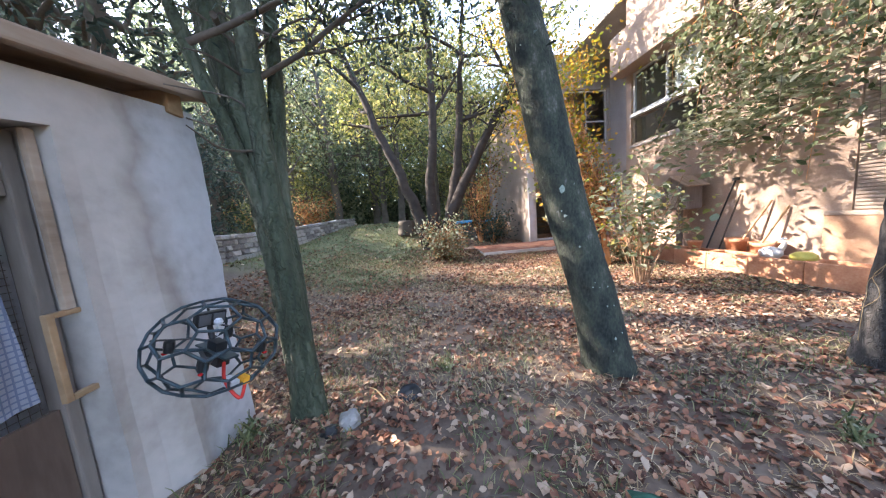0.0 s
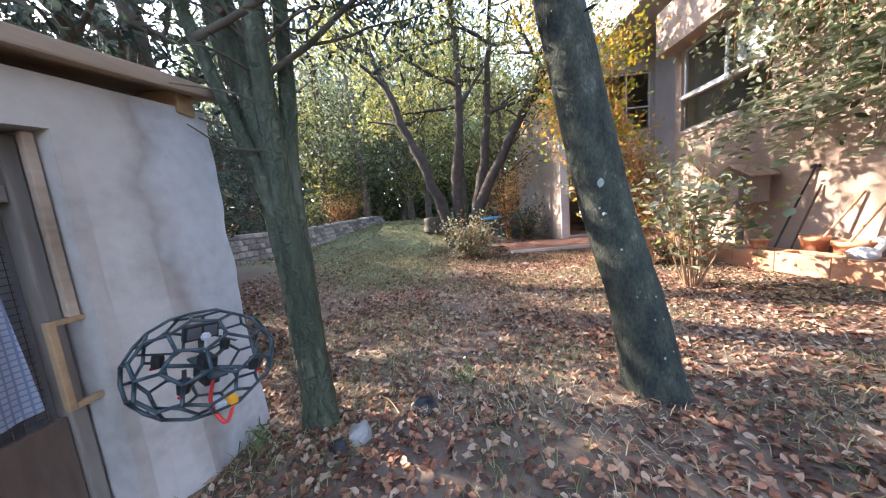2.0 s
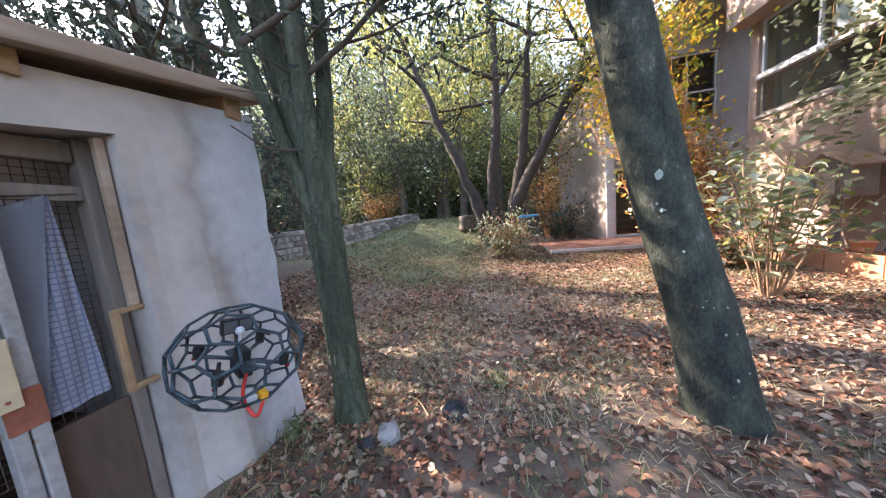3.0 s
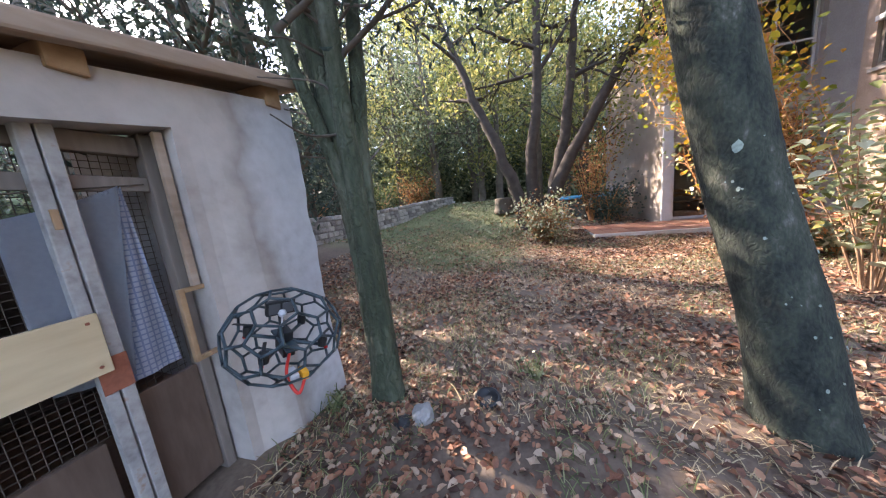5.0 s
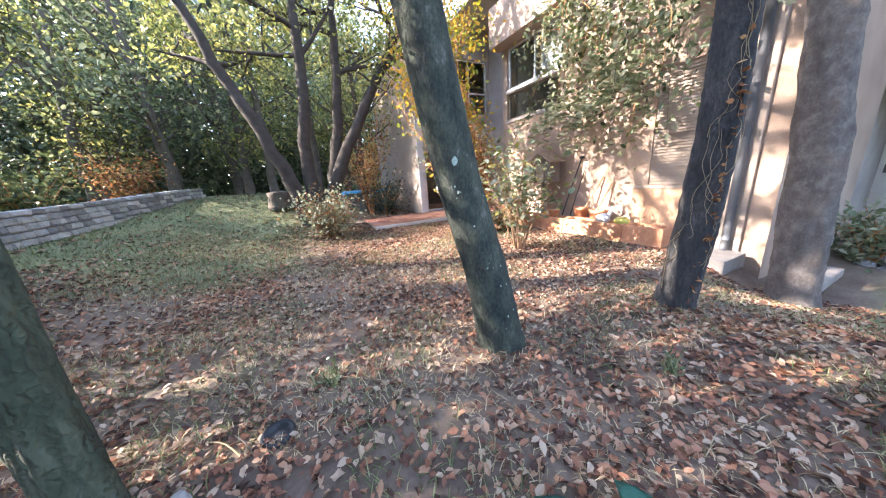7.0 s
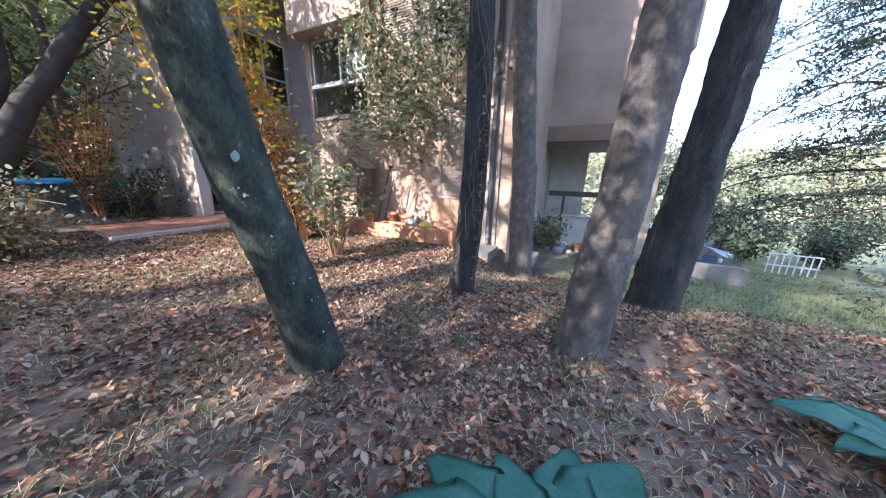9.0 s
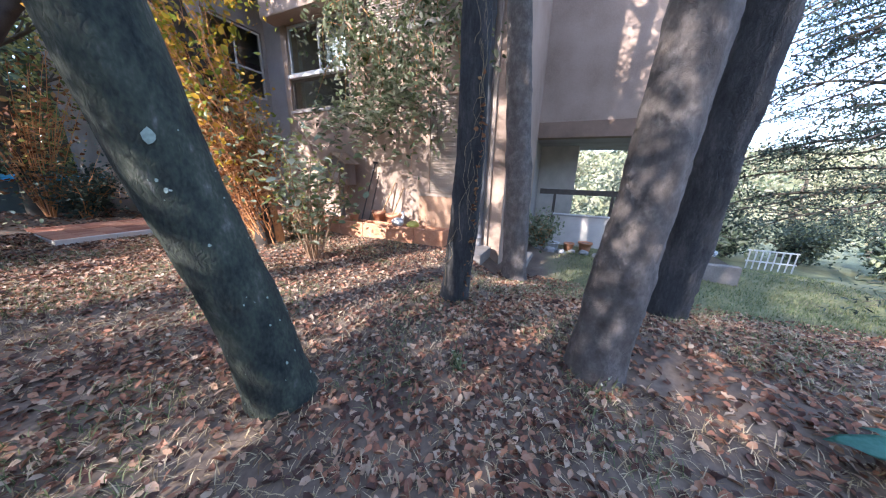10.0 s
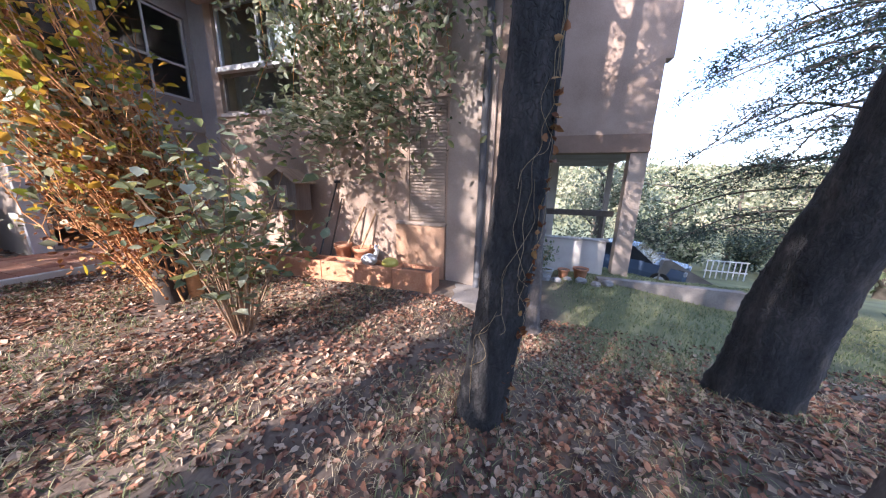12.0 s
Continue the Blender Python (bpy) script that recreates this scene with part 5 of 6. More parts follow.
def facade_climber():
    """The climber hanging over the facade: stems, and sprays of pale leaves."""
    rng = np.random.default_rng(61)
    t = thing("climbing_plant", (5.6, 3.2, 0.0), "climbing plant with pale leaves hanging over the facade", "climber")
    tips = []
    for k in range(46):
        y = rng.uniform(-0.9, 1.5)
        z = rng.uniform(3.4, 5.6)
        s = np.array([-0.03, y, z])
        out = rng.uniform(0.1, 0.75) * (1 if rng.random() < 0.6 else 0.3)
        e = s + np.array([-out, rng.normal() * 0.5, -rng.uniform(0.5, 2.4)])
        m = (s + e) / 2 + np.array([-out * 0.5, rng.normal() * 0.2, 0.35])
        path = spline([s, m, e], 14)
        path[:, 0] = np.minimum(path[:, 0], 0.04)
        tubes("stem", [(path, (0.008, 0.002))], TWIG if k % 2 else TWIG_DARK, t, 5)
        tips.extend(path[4:])
    tips = np.array(tips)
    leaf_mesh("leaves", blobs(rng, tips, (0.07, 0.1, 0.09), 5), 0.11, LEAF_PALE, t, 12, 0.45, 1.0)
    leaf_mesh("leaves", blobs(rng, tips[::2], (0.05, 0.2, 0.2), 4), 0.095, LEAF_GREEN, t, 13, 0.3, 1.0)
    sprays = []
    # the wide sprays reaching out below the window
    for k in range(20):
        y = rng.uniform(-1.4, 2.4)
        s = np.array([-0.05, y * 0.6, rng.uniform(2.2, 2.9)])
        e = s + np.array([-rng.uniform(0.3, 1.0), rng.uniform(-0.2, 0.9), rng.uniform(-0.7, 0.0)])
        path = spline([s, (s + e) / 2 + np.array([0, 0, 0.2]), e], 12)
        tubes("stem", [(path, (0.007, 0.002))], TWIG_DARK, t, 5)
        sprays.extend(path[4:])
    leaf_mesh("leaves", blobs(rng, sprays, 0.07, 5), 0.13, LEAF_PALE, t, 100, 0.7, 0.9)


facade_climber()

# woodland behind: at, height, radius, leaf, spread
WOOD = [((-6.2, 14.0), 7, 0.14, LEAF_LIGHT), ((-2.2, 17.0), 9, 0.16, LEAF_LIGHT), ((-9.0, 12.0), 6.5, 0.2, LEAF_WOOD), ((-5.5, 19.0), 11, 0.22, LEAF_WOOD), ((1.0, 20.0), 11, 0.2, LEAF_LIGHT),
        ((-12.0, 18.0), 12, 0.25, LEAF_WOOD), ((3.4, 17.5), 9, 0.16, LEAF_LIGHT), ((-1.5, 26.0), 13, 0.25, LEAF_WOOD), ((-8.0, 27.0), 14, 0.25, LEAF_LIGHT), ((2.6, 12.4), 7.5, 0.12, LEAF_LIGHT), ((6.0, 25.0), 13, 0.25, LEAF_GREEN), ((-4.2, 14.6), 10, 0.15, LEAF_WOOD), ((-1.0, 15.6), 11, 0.15, LEAF_LIGHT), ((0.9, 14.0), 9.5, 0.13, LEAF_GREEN), ((-3.2, 20.5), 14, 0.22, LEAF_WOOD), ((3.2, 22.0), 14, 0.22, LEAF_WOOD), ((-7.2, 17.0), 12, 0.2, LEAF_GREEN), ((-10.0, 22.0), 14, 0.22, LEAF_WOOD)]
for k, (at, h, r, leaf) in enumerate(WOOD):
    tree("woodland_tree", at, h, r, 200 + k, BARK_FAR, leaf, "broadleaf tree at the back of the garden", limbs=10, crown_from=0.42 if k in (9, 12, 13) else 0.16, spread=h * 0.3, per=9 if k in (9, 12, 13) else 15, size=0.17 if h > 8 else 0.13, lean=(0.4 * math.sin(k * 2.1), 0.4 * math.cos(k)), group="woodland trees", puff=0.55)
# Added trees whose high crowns break up the sun reaching the facade.
for k, (at, h) in enumerate((((-9.6, 7.6), 17), ((-10.4, 9.2), 17), ((-11.5, 5.0), 16))):
    tree("shading_tree", at, h, 0.24, 250 + k, BARK_FAR, LEAF_WOOD, "tall broadleaf tree added beyond the stone wall to dapple the facade", limbs=13, crown_from=0.56, spread=2.3 if k == 1 else 3.5, per=(8, 6, 11)[k], size=0.15, group="tall trees", puff=0.5)
CONIF = [((-3.3, 3.3), 5.6), ((-5.4, 1.2), 6.5), ((-6.4, 4.6), 6), ((-5.4, 7.6), 3.6), ((-8.0, 8.5), 5), ((-4.4, -1.5), 6), ((-7.4, 0.5), 7), ((-10.0, 4.0), 9), ((-4.8, 5.6), 3.2), ((-7.5, 11.5), 5.5), ((-10.5, 8.0), 7.5)]
for k, (at, h) in enumerate(CONIF):
    tree("conifer_tree", at, h, 0.16, 300 + k, BARK_FAR, LEAF_DARK, "dark evergreen tree behind the shed", limbs=14, crown_from=0.1, spread=h * 0.22, per=11, size=0.11, group="evergreen trees", flat=0.1, narrow=0.6, puff=0.32)


def cedar():
    """The dark cedar on the right, its boughs level and drooping."""
    rng = np.random.default_rng(71)
    at = (10.5, -8.2)
    z0 = float(ground_z(*at))
    t = thing("cedar_tree", (*at, z0), "dark cedar with long level drooping boughs", "tree")
    v, f = tube_data(spline([(0, 0, -0.1), (0.1, 0, 4), (0, 0.1, 10)], 30), (0.3, 0.22, 0.08), 18, 0.1)
    raw("trunk", v, f, BARK_FAR, t, "", True)
    tips = []
    for k in range(46):
        z = 1.5 + k * 0.16 + rng.normal() * 0.15
        a = rng.uniform(0.36, 0.8) * math.pi if k % 5 else rng.uniform(0, 6.28)
        ln = rng.uniform(3.6, 6.2) * (1 - 0.05 * max(0, z - 5))
        d = np.array([math.cos(a), math.sin(a), 0])
        path = spline([(0, 0, z), d * ln * 0.35 + rng.normal(size=3) * 0.15 + np.array([0, 0, z + 0.3]), d * ln * 0.7 + rng.normal(size=3) * 0.25 + np.array([0, 0, z + 0.05]), d * ln + np.array([0, 0, z - rng.uniform(0.3, 1.1)])], 16)
        runs = [(path, (0.05, 0.012))]
        for j in range(18):
            i = rng.integers(4, 16)
            e = path[i] + (np.array([-d[1], d[0], 0]) * rng.choice([-1, 1]) + d * rng.uniform(0.2, 0.9)) * rng.uniform(0.3, 1.0) + np.array([0, 0, rng.uniform(-0.5, 0.12)])
            runs.append(([path[i], (path[i] + e) / 2 + np.array([0, 0, 0.05]), e], (0.015, 0.004)))
            tips.extend([e, (path[i] + e) / 2, path[i] * 0.3 + e * 0.7])
        tubes("bough", runs, TWIG_DARK, t, 5)
    leaf_mesh("needles", blobs(rng, tips, (0.17, 0.17, 0.1), 18), 0.085, LEAF_DARK, t, 72, 0.25, 0.5)


cedar()
# Trees below the drive; the pale leaf colours carry the distance haze.
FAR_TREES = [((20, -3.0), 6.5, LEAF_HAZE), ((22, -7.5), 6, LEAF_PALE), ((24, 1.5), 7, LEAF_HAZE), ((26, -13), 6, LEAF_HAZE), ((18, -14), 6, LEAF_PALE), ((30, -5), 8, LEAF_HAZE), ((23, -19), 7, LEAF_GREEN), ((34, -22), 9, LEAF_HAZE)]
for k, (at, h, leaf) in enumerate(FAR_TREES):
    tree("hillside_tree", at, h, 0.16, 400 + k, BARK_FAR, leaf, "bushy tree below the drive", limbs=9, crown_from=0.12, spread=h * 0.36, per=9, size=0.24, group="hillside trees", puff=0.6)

rngf = np.random.default_rng(77)
pts = np.stack([rngf.uniform(60, 260, 5200), rngf.uniform(-220, 120, 5200), np.zeros(5200)], 1)
pts[:, 2] = ground_z(pts[:, 0], pts[:, 1])
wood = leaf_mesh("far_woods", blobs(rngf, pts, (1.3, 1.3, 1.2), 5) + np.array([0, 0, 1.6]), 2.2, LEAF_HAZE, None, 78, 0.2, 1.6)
tagged(wood, "distant hillside woods with haze in their leaf colour", "woods", "", "stuff")
ring = rngf.uniform(0, 2 * math.pi, 15000)
rad = rngf.uniform(22, 52, 15000)
pts = np.stack([np.cos(ring) * rad, np.sin(ring) * rad, np.zeros(15000)], 1)
pts = pts[(pts[:, 0] < 9) & (pts[:, 1] > -30)]
far = np.hypot(pts[:, 0], pts[:, 1])
pts[:, 2] = ground_z(pts[:, 0], pts[:, 1]) + rngf.uniform(0, 1, len(pts)) ** 1.3 * np.where(pts[:, 0] > -0.66 * far, np.clip((far - 16) * 1.0, 5, 30), np.clip((far - 16) * 0.55, 3, 14))
# The thicket's haze comes from its lightened leaf colour.
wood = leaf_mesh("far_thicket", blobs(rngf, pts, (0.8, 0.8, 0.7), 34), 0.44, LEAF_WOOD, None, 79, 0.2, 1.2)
tagged(wood, "dense green thicket behind the garden", "woods", "", "stuff")

# ---- pool, drive, cars ----


def build_pool():
    z = float(ground_z(3.3, 14.6))
    t = thing("garden_pool", (2.9, 14.4, z - 0.05), "round above-ground pool with a bright blue rim", "pool")
    part("wall", lathe([(1.5, 0), (1.5, 0.95), (1.44, 0.95), (1.44, 0.02)], 48), POOL_WALL, t)
    part("rim", lathe([(1.42, 0.93), (1.56, 0.93), (1.58, 0.97), (1.56, 1.03), (1.42, 1.03)], 48), BLUE_PLASTIC, t, "bright blue rim")


build_pool()


def build_railing():
    at = (20.0, -8.7)
    z = -2.45
    t = thing("garden_railing", (*at, z), "white slatted railing beyond the lawn", "railing", turn=180)
    for k in range(8):
        b = boxed((0.02, k * 0.25, -0.6), (0.05, k * 0.25 + 0.05, 0.38), 0.004)
        part("slat", b, WHITE_PAINT, t)
    for zz in (-0.2, 0.38):
        part("rail", boxed((0.0, -0.05, zz), (0.07, 1.85, zz + 0.06), 0.004), WHITE_PAINT, t)


build_railing()


def build_ramp():
    t = thing("ramp_wall", (12.5, -4.6, 0), "sloping concrete side wall of the drive", "wall", "", "structure")
    t.matrix_basis = pose(0, 0, 0)
    bm = bmesh.new()
    prof = [(13.0, -3.55, -1.9), (13.0, -6.1, -2.3), (13.0, -6.0, -1.95), (13.0, -3.9, -0.82), (13.0, -3.72, -0.86)]
    low, high = [], []
    for x, y, z in prof:
        low.append(bm.verts.new((x, y, z)))
        high.append(bm.verts.new((x + 0.25, y, z)))
    bm.faces.new(low)
    bm.faces.new(high[::-1])
    for i in range(len(prof)):
        j = (i + 1) % len(prof)
        bm.faces.new((low[j], low[i], high[i], high[j]))
    part("side", bm, DRIVE, t)
    part("kerb", boxed((8.62, -3.4, -1.4), (8.82, -0.6, -0.52), 0.02), DRIVE, t)
    return t


build_ramp()


def build_car(at, turn, paint, label):
    """A small hatchback: body shell from cross sections, windows, wheels, lamps."""
    z = float(ground_z(at[0], at[1]))
    t = thing("parked_car", (at[0], at[1], z), label, "car", turn=turn)
    secs = [(-1.9, 0.35, 0.62, 0.62), (-1.8, 0.25, 0.78, 0.8), (-1.1, 0.22, 0.88, 0.84), (-0.6, 0.22, 0.94, 0.85), (0.2, 0.22, 0.96, 0.86), (1.2, 0.22, 0.98, 0.85), (1.75, 0.25, 0.92, 0.82), (1.9, 0.36, 0.8, 0.7)]
    v, f = [], []
    for x, b, tp, w in secs:
        v += [(x, -w, b), (x, -w * 1.02, (b + tp) / 2), (x, -w * 0.95, tp), (x, w * 0.95, tp), (x, w * 1.02, (b + tp) / 2), (x, w, b)]
    for i in range(len(secs) - 1):
        for k in range(6):
            f.append((i * 6 + k, i * 6 + (k + 1) % 6, i * 6 + 6 + (k + 1) % 6, i * 6 + 6 + k))
    f += [tuple(range(6))[::-1], tuple(range(42, 48))]
    raw("body", v, f, paint, t)
    cab = [(-0.95, 0.9, 0.82), (-0.25, 1.42, 0.66), (0.9, 1.46, 0.66), (1.7, 0.96, 0.76)]
    v, f = [], []
    for x, h, w in cab:
        v += [(x, -w, h), (x, w, h)]
    low = [(-0.95, -0.82, 0.88), (-0.95, 0.82, 0.88), (1.72, -0.8, 0.9), (1.72, 0.8, 0.9)]
    raw("roof", v[2:6] + [(a, b, c - 0.05) for a, b, c in v[2:6]], [(0, 1, 3, 2), (4, 6, 7, 5), (0, 4, 5, 1), (2, 3, 7, 6), (0, 2, 6, 4), (1, 5, 7, 3)], paint, t)
    raw("windscreen", [v[0], v[1], v[3], v[2]], [(0, 1, 2, 3)], CAR_GLASS, t)
    raw("rear_window", [v[4], v[5], v[7], v[6]], [(0, 1, 2, 3)], CAR_GLASS, t)
    for s in (0, 1):
        raw("side_window", [v[0 + s], v[2 + s], v[4 + s], v[6 + s]], [(0, 1, 2, 3)], CAR_GLASS, t)
    for x in (-1.2, 1.15):
        for y in (-0.82, 0.82):
            w = part("wheel", lathe([(0.2, -0.1), (0.3, -0.1), (0.31, -0.05), (0.31, 0.05), (0.3, 0.1), (0.2, 0.1)], 24), TYRE, t)
            w.matrix_basis = pose(x, y, 0.31, 90)
            part("rim", lathe([(0.19, -0.11), (0.19, 0.11)], 18), GREY_PLASTIC, w)
    for y in (-0.6, 0.6):
        part("headlight", boxed((-1.9, y - 0.14, 0.6), (-1.78, y + 0.14, 0.74), 0.02), GREY_PLASTIC, t)
        part("tail_light", boxed((1.8, y - 0.1, 0.7), (1.9, y + 0.1, 0.88), 0.02), RED_LAMP, t)


build_car((17.6, -5.0), 155, CAR_BODY, "dark grey-blue hatchback parked on the drive")
build_car((14.4, -3.1), 60, CAR_BLUE, "blue car parked by the passage")


def build_passage_things():
    z = -0.6
    w = thing("garden_wall", (9.4, -0.1, z), "low whitewashed garden wall by the passage", "wall")
    part("wall", boxed((-0.1, -0.75, -0.2), (0.1, 0.75, 0.85), 0.02), WHITE_STONE, w)
    part("coping", boxed((-0.14, -0.8, 0.85), (0.14, 0.8, 0.9), 0.01), CONCRETE, w)
    r = thing("passage_rail", (10.15, 0, 0), "dark timber rail across the passage", "railing")
    part("rail", boxed((-0.05, -1.12, 0.82), (0.05, 1.2, 0.98), 0.01), TWIG_DARK, r)
    for k in range(2):
        part("support", boxed((-0.04, -0.9 + k * 1.6, -0.6), (0.04, -0.82 + k * 1.6, 0.82), 0.006), TWIG_DARK, r)
    pot((8.5, 0.55, -0.62), 0.15, 0.24, "white bucket on the ground by the passage", WHITE_PAINT, "bucket")
    pot((8.7, 0.15, -0.62), 0.13, 0.22, "terracotta pot on the ground by the passage")
    pot((8.8, -0.25, -0.62), 0.17, 0.26, "terracotta pot on the ground by the passage")
    rng = random.Random(9)
    for k in range(7):
        rock((8.3 + rng.uniform(0, 0.25), 0.9 - 0.28 * k, -0.62), rng.uniform(0.08, 0.16), 500 + k, "pale rock edging the passage")


def rock(at, r, seed, label, squash=0.65, mat=ROCK, name="rock"):
    bm = bmesh.new()
    bmesh.ops.create_icosphere(bm, subdivisions=3, radius=r)
    for v in bm.verts:
        n = v.co.normalized()
        v.co += n * r * (0.3 * noise.noise(n * 1.6 + Vector((seed, 0, 0))) + 0.1 * noise.noise(n * 5 + Vector((0, seed, 0))))
        v.co.z *= squash
    ob = part(name, bm, mat, None, "", False)
    ob.location = (at[0], at[1], at[2] + r * squash * 0.45)
    return tagged(ob, label, "rock")


build_passage_things()

# ---- small things on the ground near the path ----
rock((-0.47, 1.43, 0.0), 0.075, 3, "pale grey stone lying among leaves", 0.7)
rock((-0.57, 1.37, -0.01), 0.06, 8, "dark stone lying beside the pale one", 0.6, BLACK_PLASTIC)
cap = lathe([(0.03, 0), (0.07, 0.005), (0.075, 0.03), (0.06, 0.045), (0.055, 0.02), (0.01, 0.018)], 20)
for v in cap.verts:
    v.co.x *= 1.15
    v.co.z += 0.02 * noise.noise(v.co * 14)
capo = part("plastic_cap", cap, BLACK_PLASTIC, None, "", True)
capo.matrix_basis = pose(-0.09, 1.63, 0.01, 8, -6, 0)
tagged(capo, "dark plastic cap lying on the earth", "lid")
rng_s = random.Random(21)
for k in range(40):
    x, y = rng_s.uniform(-1.2, 4.5), rng_s.uniform(0.6, 6)
    a, ln = rng_s.uniform(0, 6.28), rng_s.uniform(0.12, 0.4)
    z = float(ground_z(x, y)) + 0.012
    pth = spline([(x, y, z), (x + math.cos(a) * ln / 2 + 0.02, y + math.sin(a) * ln / 2, z + 0.03), (x + math.cos(a) * ln, y + math.sin(a) * ln, z)], 8)
    tagged(tubes("fallen_twig", [(pth, (0.005, 0.002))], STRAW if k % 2 else TWIG_DARK, None, 5), "thin dry twig lying on the ground", "twig", "fallen twigs")


def broad_leaf_plant(at, leaves, label, seed):
    """A low plant of large pointed leaves; leaves: (turn, length, rise)."""
    t = thing("broad_leaf_plant", (at[0], at[1], float(ground_z(*at))), label, "plant")
    rng = np.random.default_rng(seed)
    for a, ln, rise in leaves:
        bm = bmesh.new()
        nu, nv = 10, 6
        g = []
        for i in range(nu + 1):
            u = i / nu
            wd = ln * 0.25 * math.sin(math.pi * min(1, u ** 0.75)) * (1 + 0.1 * math.sin(u * 16)) + 0.002
            row = []
            for j in range(nv + 1):
                s = (j / nv - 0.5) * 2
                row.append(bm.verts.new((ln * u, wd * s, rise * math.sin(u * 2.2) - 0.1 * ln * u * u + 0.14 * wd * abs(s) + 0.006 * math.sin(u * 30))))
            g.append(row)
        for i in range(nu):
            for j in range(nv):
                bm.faces.new((g[i][j], g[i + 1][j], g[i + 1][j + 1], g[i][j + 1]))
        bmesh.ops.solidify(bm, geom=bm.faces[:], thickness=0.002)
        o = part("leaf", bm, LEAF_BIG, t, "", True)
        o.matrix_basis = pose(0.02, 0, 0.06, 0, -4, a)
        part("stalk", lathe([(0.006, 0), (0.005, 0.08)], 8), LEAF_BIG, t)


broad_leaf_plant((0.98, 0.05), [(74, 0.58, 0.08), (40, 0.42, 0.09), (-4, 0.52, 0.08), (-28, 0.64, 0.08), (104, 0.68, 0.1), (200, 0.3, 0.1), (-110, 0.36, 0.08)], "low plant of large pointed teal-green leaves", 5)
broad_leaf_plant((2.24, -1.5), [(82, 0.56, 0.1), (112, 0.45, 0.1), (160, 0.42, 0.1), (48, 0.42, 0.08), (260, 0.4, 0.1), (330, 0.36, 0.1)], "low plant of large teal-green leaves on bare earth", 6)

# ---- caged drone ----


def build_drone():
    """A quadcopter in a faceted cage of thin tubes, hanging in the air by the shed."""
    S = 0.98
    t = thing("caged_drone", (-0.72, 0.85, 0.85), "small quadcopter in a black faceted cage, hovering beside the shed", "drone", turn=152)
    t.matrix_basis = t.matrix_basis @ pose(0, 0, 0, 8, -10, 0) @ Matrix.Scale(S, 4)
    bm = bmesh.new()
    bmesh.ops.create_icosphere(bm, subdivisions=2, radius=0.19)
    bmesh.ops.triangulate(bm, faces=bm.faces[:])
    # the dual of the sphere: one corner a face, one strut an edge
    bm.faces.ensure_lookup_table()
    cen = {f.index: f.calc_center_median().normalized() * 0.19 for f in bm.faces}
    sq = Vector((1.1, 1.1, 0.92))
    for e in bm.edges:
        a, b = (cen[f.index] for f in e.link_faces)
        a, b = Vector((a.x * sq.x, a.y * sq.y, a.z * sq.z)), Vector((b.x * sq.x, b.y * sq.y, b.z * sq.z))
        if (a - b).length > 0.055 or abs(a.z) > 0.02:
            tubes("strut", [([a, b], (0.0055, 0.0055))], CARBON, t, 6)
    bm.free()
    part("frame_plate", boxed((-0.1, -0.025, -0.03), (0.1, 0.025, -0.022), 0.003), CARBON, t)
    for sx in (-1, 1):
        for sy in (-1, 1):
            tubes("arm", [([(sx * 0.03, sy * 0.02, -0.026), (sx * 0.11, sy * 0.1, -0.026)], (0.008, 0.007))], CARBON, t, 8)
            m = part("motor", lathe([(0.016, -0.03), (0.018, -0.005), (0.016, 0.012), (0.005, 0.016)], 14), BLACK_PLASTIC, t)
            m.location = (sx * 0.11, sy * 0.1, 0)
            p = bmesh.new()
            box(p, (-0.055, -0.006, 0.016), (0.055, 0.006, 0.019), 0.001)
            part("propeller", p, BLACK_PLASTIC, m).rotation_euler = (0, 0, 0.6 * sx + 0.3 * sy)
            part("lamp", boxed((sx * 0.12 - 0.006, sy * 0.11 - 0.006, -0.04), (sx * 0.12 + 0.006, sy * 0.11 + 0.006, -0.034), 0.001), RED_LAMP, t)
    part("antenna_ball", lathe([(0.004, 0.05), (0.004, 0.09), (0.012, 0.094), (0.015, 0.104), (0.01, 0.115), (0.002, 0.118)], 14), GREY_PLASTIC, t, "small grey antenna cap").location = (-0.03, 0.02, 0.0)
    part("battery", boxed((-0.05, -0.022, -0.075), (0.05, 0.022, -0.032), 0.004), BLACK_PLASTIC, t)
    part("controller", boxed((-0.03, -0.02, -0.02), (0.03, 0.02, 0.015), 0.003), BLACK_PLASTIC, t)
    head = part("camera_box", boxed((0.05, -0.052, 0.06), (0.075, 0.052, 0.118), 0.004), BLACK_PLASTIC, t, "small black action camera")
    for y in (-0.024, 0.024):
        part("screen", boxed((0.046, y - 0.02, 0.068), (0.0495, y + 0.02, 0.11), 0.001), GUTTER, head)
    tubes("mast", [([(0.03, 0, 0.0), (0.062, 0, 0.062)], (0.012, 0.01))], BLACK_PLASTIC, t, 8)
    part("plug", boxed((-0.16, -0.034, -0.12), (-0.11, -0.01, -0.09), 0.003), YELLOW_PLUG, t, "orange battery plug")
    part("plug", boxed((-0.15, -0.004, -0.125), (-0.09, 0.026, -0.095), 0.003), GREY_PLASTIC, t)
    tubes("wire", [(spline([(-0.05, 0, -0.06), (-0.12, 0.03, -0.1), (-0.18, 0.01, -0.15), (-0.15, -0.024, -0.115)], 18), (0.006, 0.006))], RED_WIRE, t, 6, "red battery wire")


build_drone()

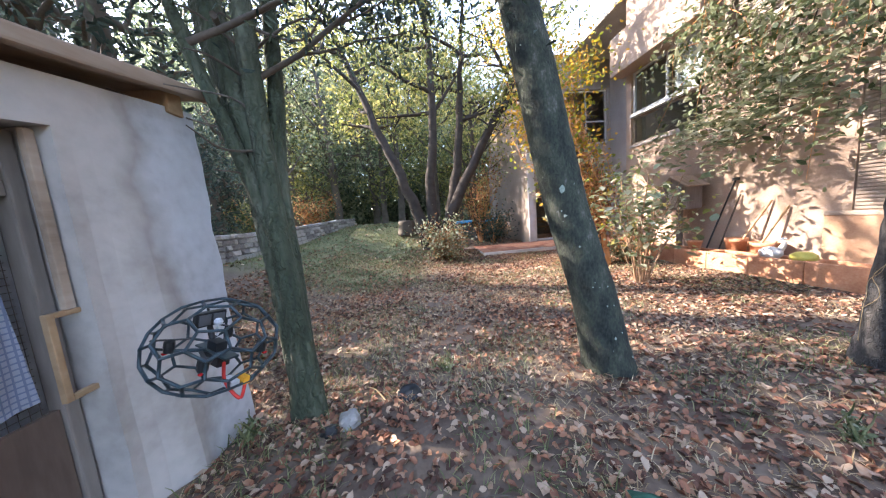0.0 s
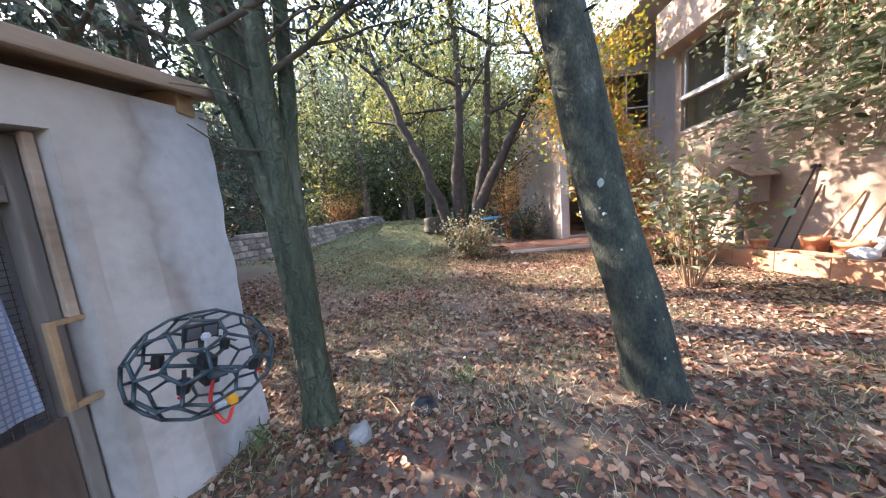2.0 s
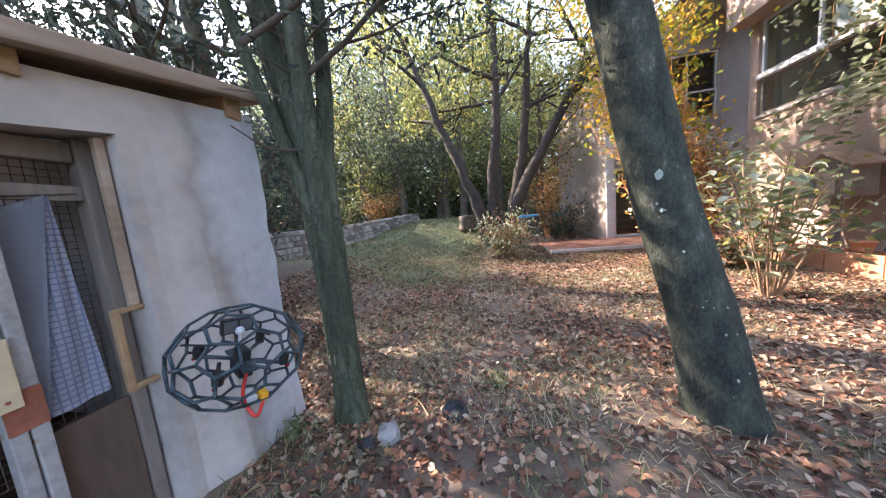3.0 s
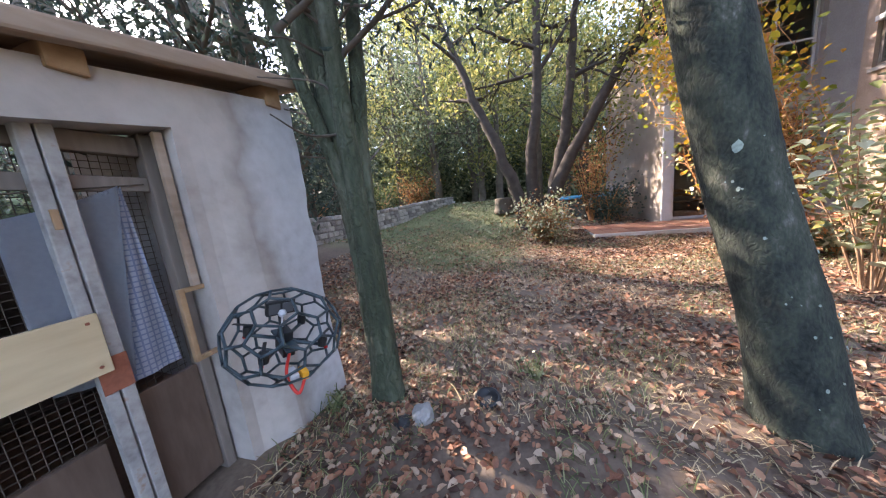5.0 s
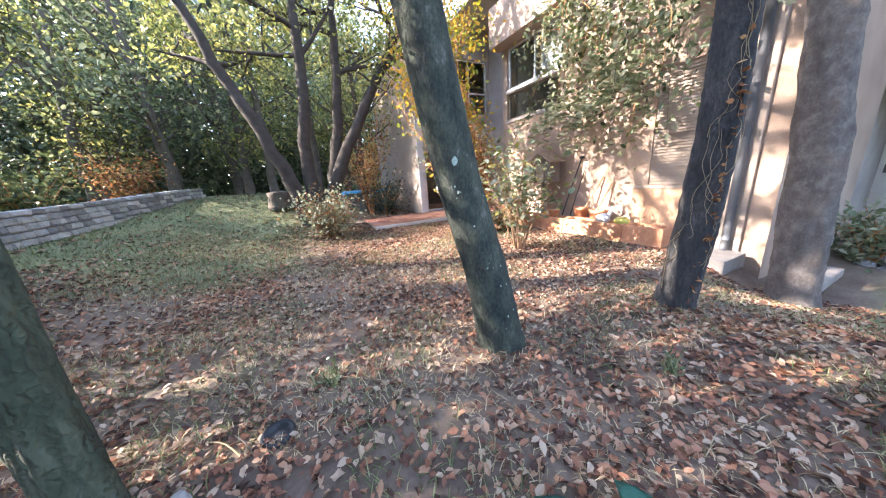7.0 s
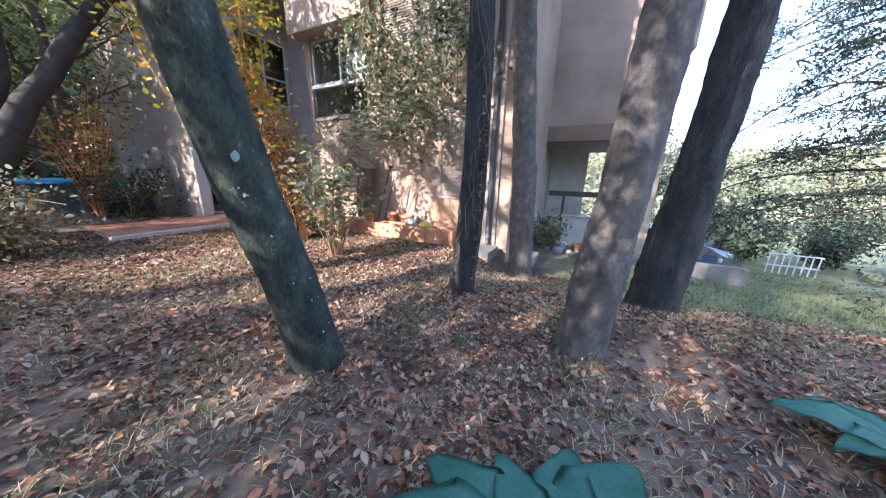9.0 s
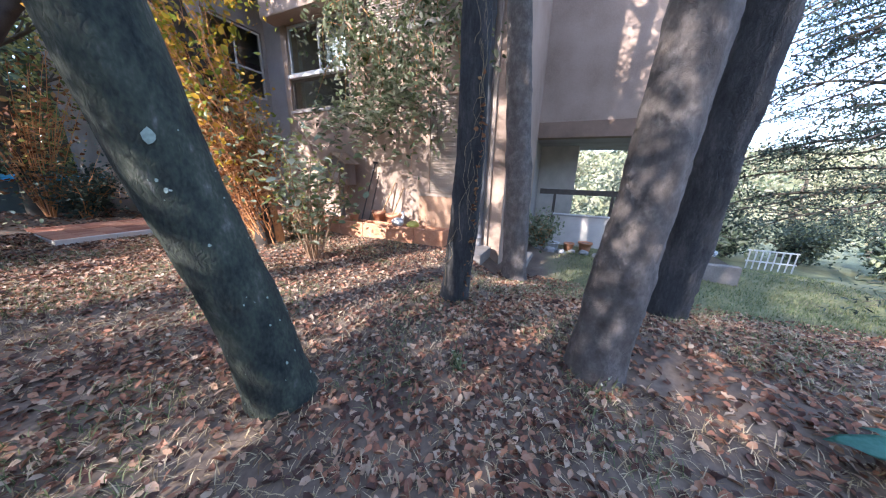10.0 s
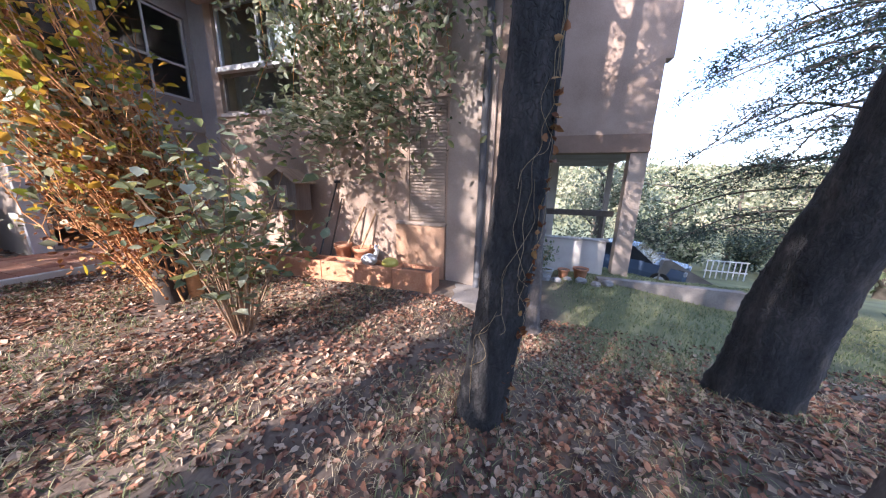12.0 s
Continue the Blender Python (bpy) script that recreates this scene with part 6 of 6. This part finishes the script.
# ---- litter, grass and loose leaves ----


def scatter(rng, n, x0, x1, y0, y1, density):
    x, y = rng.uniform(x0, x1, n), rng.uniform(y0, y1, n)
    keep = (rng.random(n) < density(x, y)) & ~((x < -1.2) & (y < 1.75)) & ~((x > 5.0) & (y > 1.3))
    return x[keep], y[keep]


def ground_detail(x, y):
    z = ground_z(x, y)
    for f, a in ((0.9, 0.03), (2.7, 0.014), (8.0, 0.01)):
        z = z + a * np.array([noise.noise(Vector((p * f, q * f, 0.3))) for p, q in zip(x, y)])
    return z


def patchy(x, y, f=0.8, seed=0.0):
    return np.clip(0.5 + 0.9 * np.array([noise.noise(Vector((p * f, q * f, seed))) for p, q in zip(x, y)]), 0.0, 1.0)


def blades(name, x, y, length, mat, seed, label, tilt=0.6, width=0.0035):
    """Single grass blades or straws, each a bent strip."""
    rng = np.random.default_rng(seed)
    n = len(x)
    z = ground_detail(x, y) - 0.005
    a = rng.uniform(0, 2 * np.pi, n)
    ln = length * rng.uniform(0.4, 1.3, n)
    tl = np.clip(rng.normal(tilt, 0.3, n), 0.05, 1.5)
    d = np.stack([np.cos(a) * np.sin(tl), np.sin(a) * np.sin(tl), np.cos(tl)], 1)
    side = np.stack([-np.sin(a), np.cos(a), np.zeros(n)], 1) * width
    base = np.stack([x, y, z], 1)
    mid = base + d * (ln * 0.55)[:, None]
    tip = base + d * ln[:, None] + np.stack([np.cos(a), np.sin(a), -0.6 * np.ones(n)], 1) * (ln * 0.22)[:, None]
    tip[:, 2] = np.maximum(tip[:, 2], z + 0.004)
    v = np.stack([base - side, base + side, mid + side * 0.8, mid - side * 0.8, tip], 1).reshape(-1, 3)
    b = np.arange(n)[:, None] * 5
    f = np.concatenate([b + np.array([[0, 1, 2]]), b + np.array([[0, 2, 3]]), b + np.array([[3, 2, 4]])], 0)
    me = bpy.data.meshes.new(name)
    me.vertices.add(len(v))
    me.vertices.foreach_set("co", v.ravel())
    me.loops.add(f.size)
    me.loops.foreach_set("vertex_index", f.ravel().astype(np.int32))
    me.polygons.add(len(f))
    me.polygons.foreach_set("loop_start", np.arange(0, f.size, 3, dtype=np.int32))
    me.materials.append(mat)
    me.update(calc_edges=True)
    return tagged(new(name, me), label, "grass", "", "stuff")


rng = np.random.default_rng(90)
x, y = scatter(rng, 132000, -3, 6, -4.0, 9, lambda x, y: (0.25 + 0.75 * patchy(x, y, 0.9, 2.0)) * (1 - 0.75 * grassiness(x, y)) * (1 - 0.5 * smooth((0.55 - np.abs(x - 0.15)) / 0.4) * smooth((y - 1) / 1)))
pts = np.stack([x, y, ground_detail(x, y) + rng.uniform(0.004, 0.022, len(x))], 1)
tagged(leaf_mesh("leaf_litter", pts, 0.05, LEAF_LITTER, None, 91, 0.6, 1.15), "brown and buff fallen leaves covering the ground", "leaves", "", "stuff")
x, y = scatter(rng, 16000, -6, 8, 5, 14, lambda x, y: 0.5 * (1 - 0.6 * grassiness(x, y)))
pts = np.stack([x, y, ground_detail(x, y) + 0.012], 1)
tagged(leaf_mesh("leaf_litter", pts, 0.08, LEAF_LITTER, None, 92, 0.75, 1.7), "fallen leaves under the far trees", "leaves", "", "stuff")
x, y = scatter(rng, 150000, -2.5, 5.5, -3.5, 8.5, lambda x, y: (patchy(x, y, 1.3, 7.0) > 0.34) * 0.8)
blades("dry_grass", x, y, 0.075, STRAW, 93, "sparse dry straw between the leaves", 1.05, 0.0026)
x, y = scatter(rng, 95000, -2.5, 5.5, -3.5, 8.5, lambda x, y: (patchy(x, y, 1.1, 17.0) > 0.52) * 0.8)
blades("green_grass", x, y, 0.08, GRASS, 94, "short green grass tufts between the leaves", 0.7, 0.003)
x, y = scatter(rng, 170000, -4.2, 12, -6, 13, lambda x, y: smooth((grassiness(x, y) - 0.15) / 0.6))
blades("lawn", x, y, 0.075, GRASS, 95, "worn lawn grass towards the wall and the drive", 0.6, 0.005)


def loose_leaves():
    """The larger fallen leaves nearest the path, one by one."""
    shapes = []
    rg = random.Random(6)
    for k in range(6):
        bm = bmesh.new()
        w, c = rg.uniform(0.55, 0.95), rg.uniform(0.1, 0.35)
        rows = []
        for i in range(5):
            u = i / 4
            wd = 0.5 * w * math.sin(math.pi * (0.06 + 0.9 * u)) * (1 + 0.25 * (-1) ** i)
            rows.append([bm.verts.new(((u - 0.5), s * wd, c * (abs(s) * 0.4 + (u - 0.5) ** 2 * 1.5))) for s in (-1, 0, 1)])
        for a, b in zip(rows, rows[1:]):
            for j in range(2):
                bm.faces.new((a[j], b[j], b[j + 1], a[j + 1]))
        me = bpy.data.meshes.new("leaf")
        bm.to_mesh(me)
        bm.free()
        me.materials.append(LEAF_PIECE)
        shapes.append(me)
    r = np.random.default_rng(7)
    xs, ys = scatter(r, 1500, -1.3, 4.2, 0.5, 3.6, lambda x, y: 0.25 + 0.5 * patchy(x, y, 0.9, 2.0))
    xs, ys = xs[:300], ys[:300]
    zs = ground_detail(xs, ys)
    for x, y, z in zip(xs, ys, zs):
        ob = new("leaf", rg.choice(shapes))
        ob.parent = ground
        s = rg.uniform(0.045, 0.085)
        ob.matrix_basis = pose(float(x), float(y), float(z) + 0.015, rg.uniform(-20, 20), rg.uniform(-20, 20), rg.uniform(0, 360)) @ Matrix.Scale(s, 4)


loose_leaves()
build_terrace()
build_stone_wall()
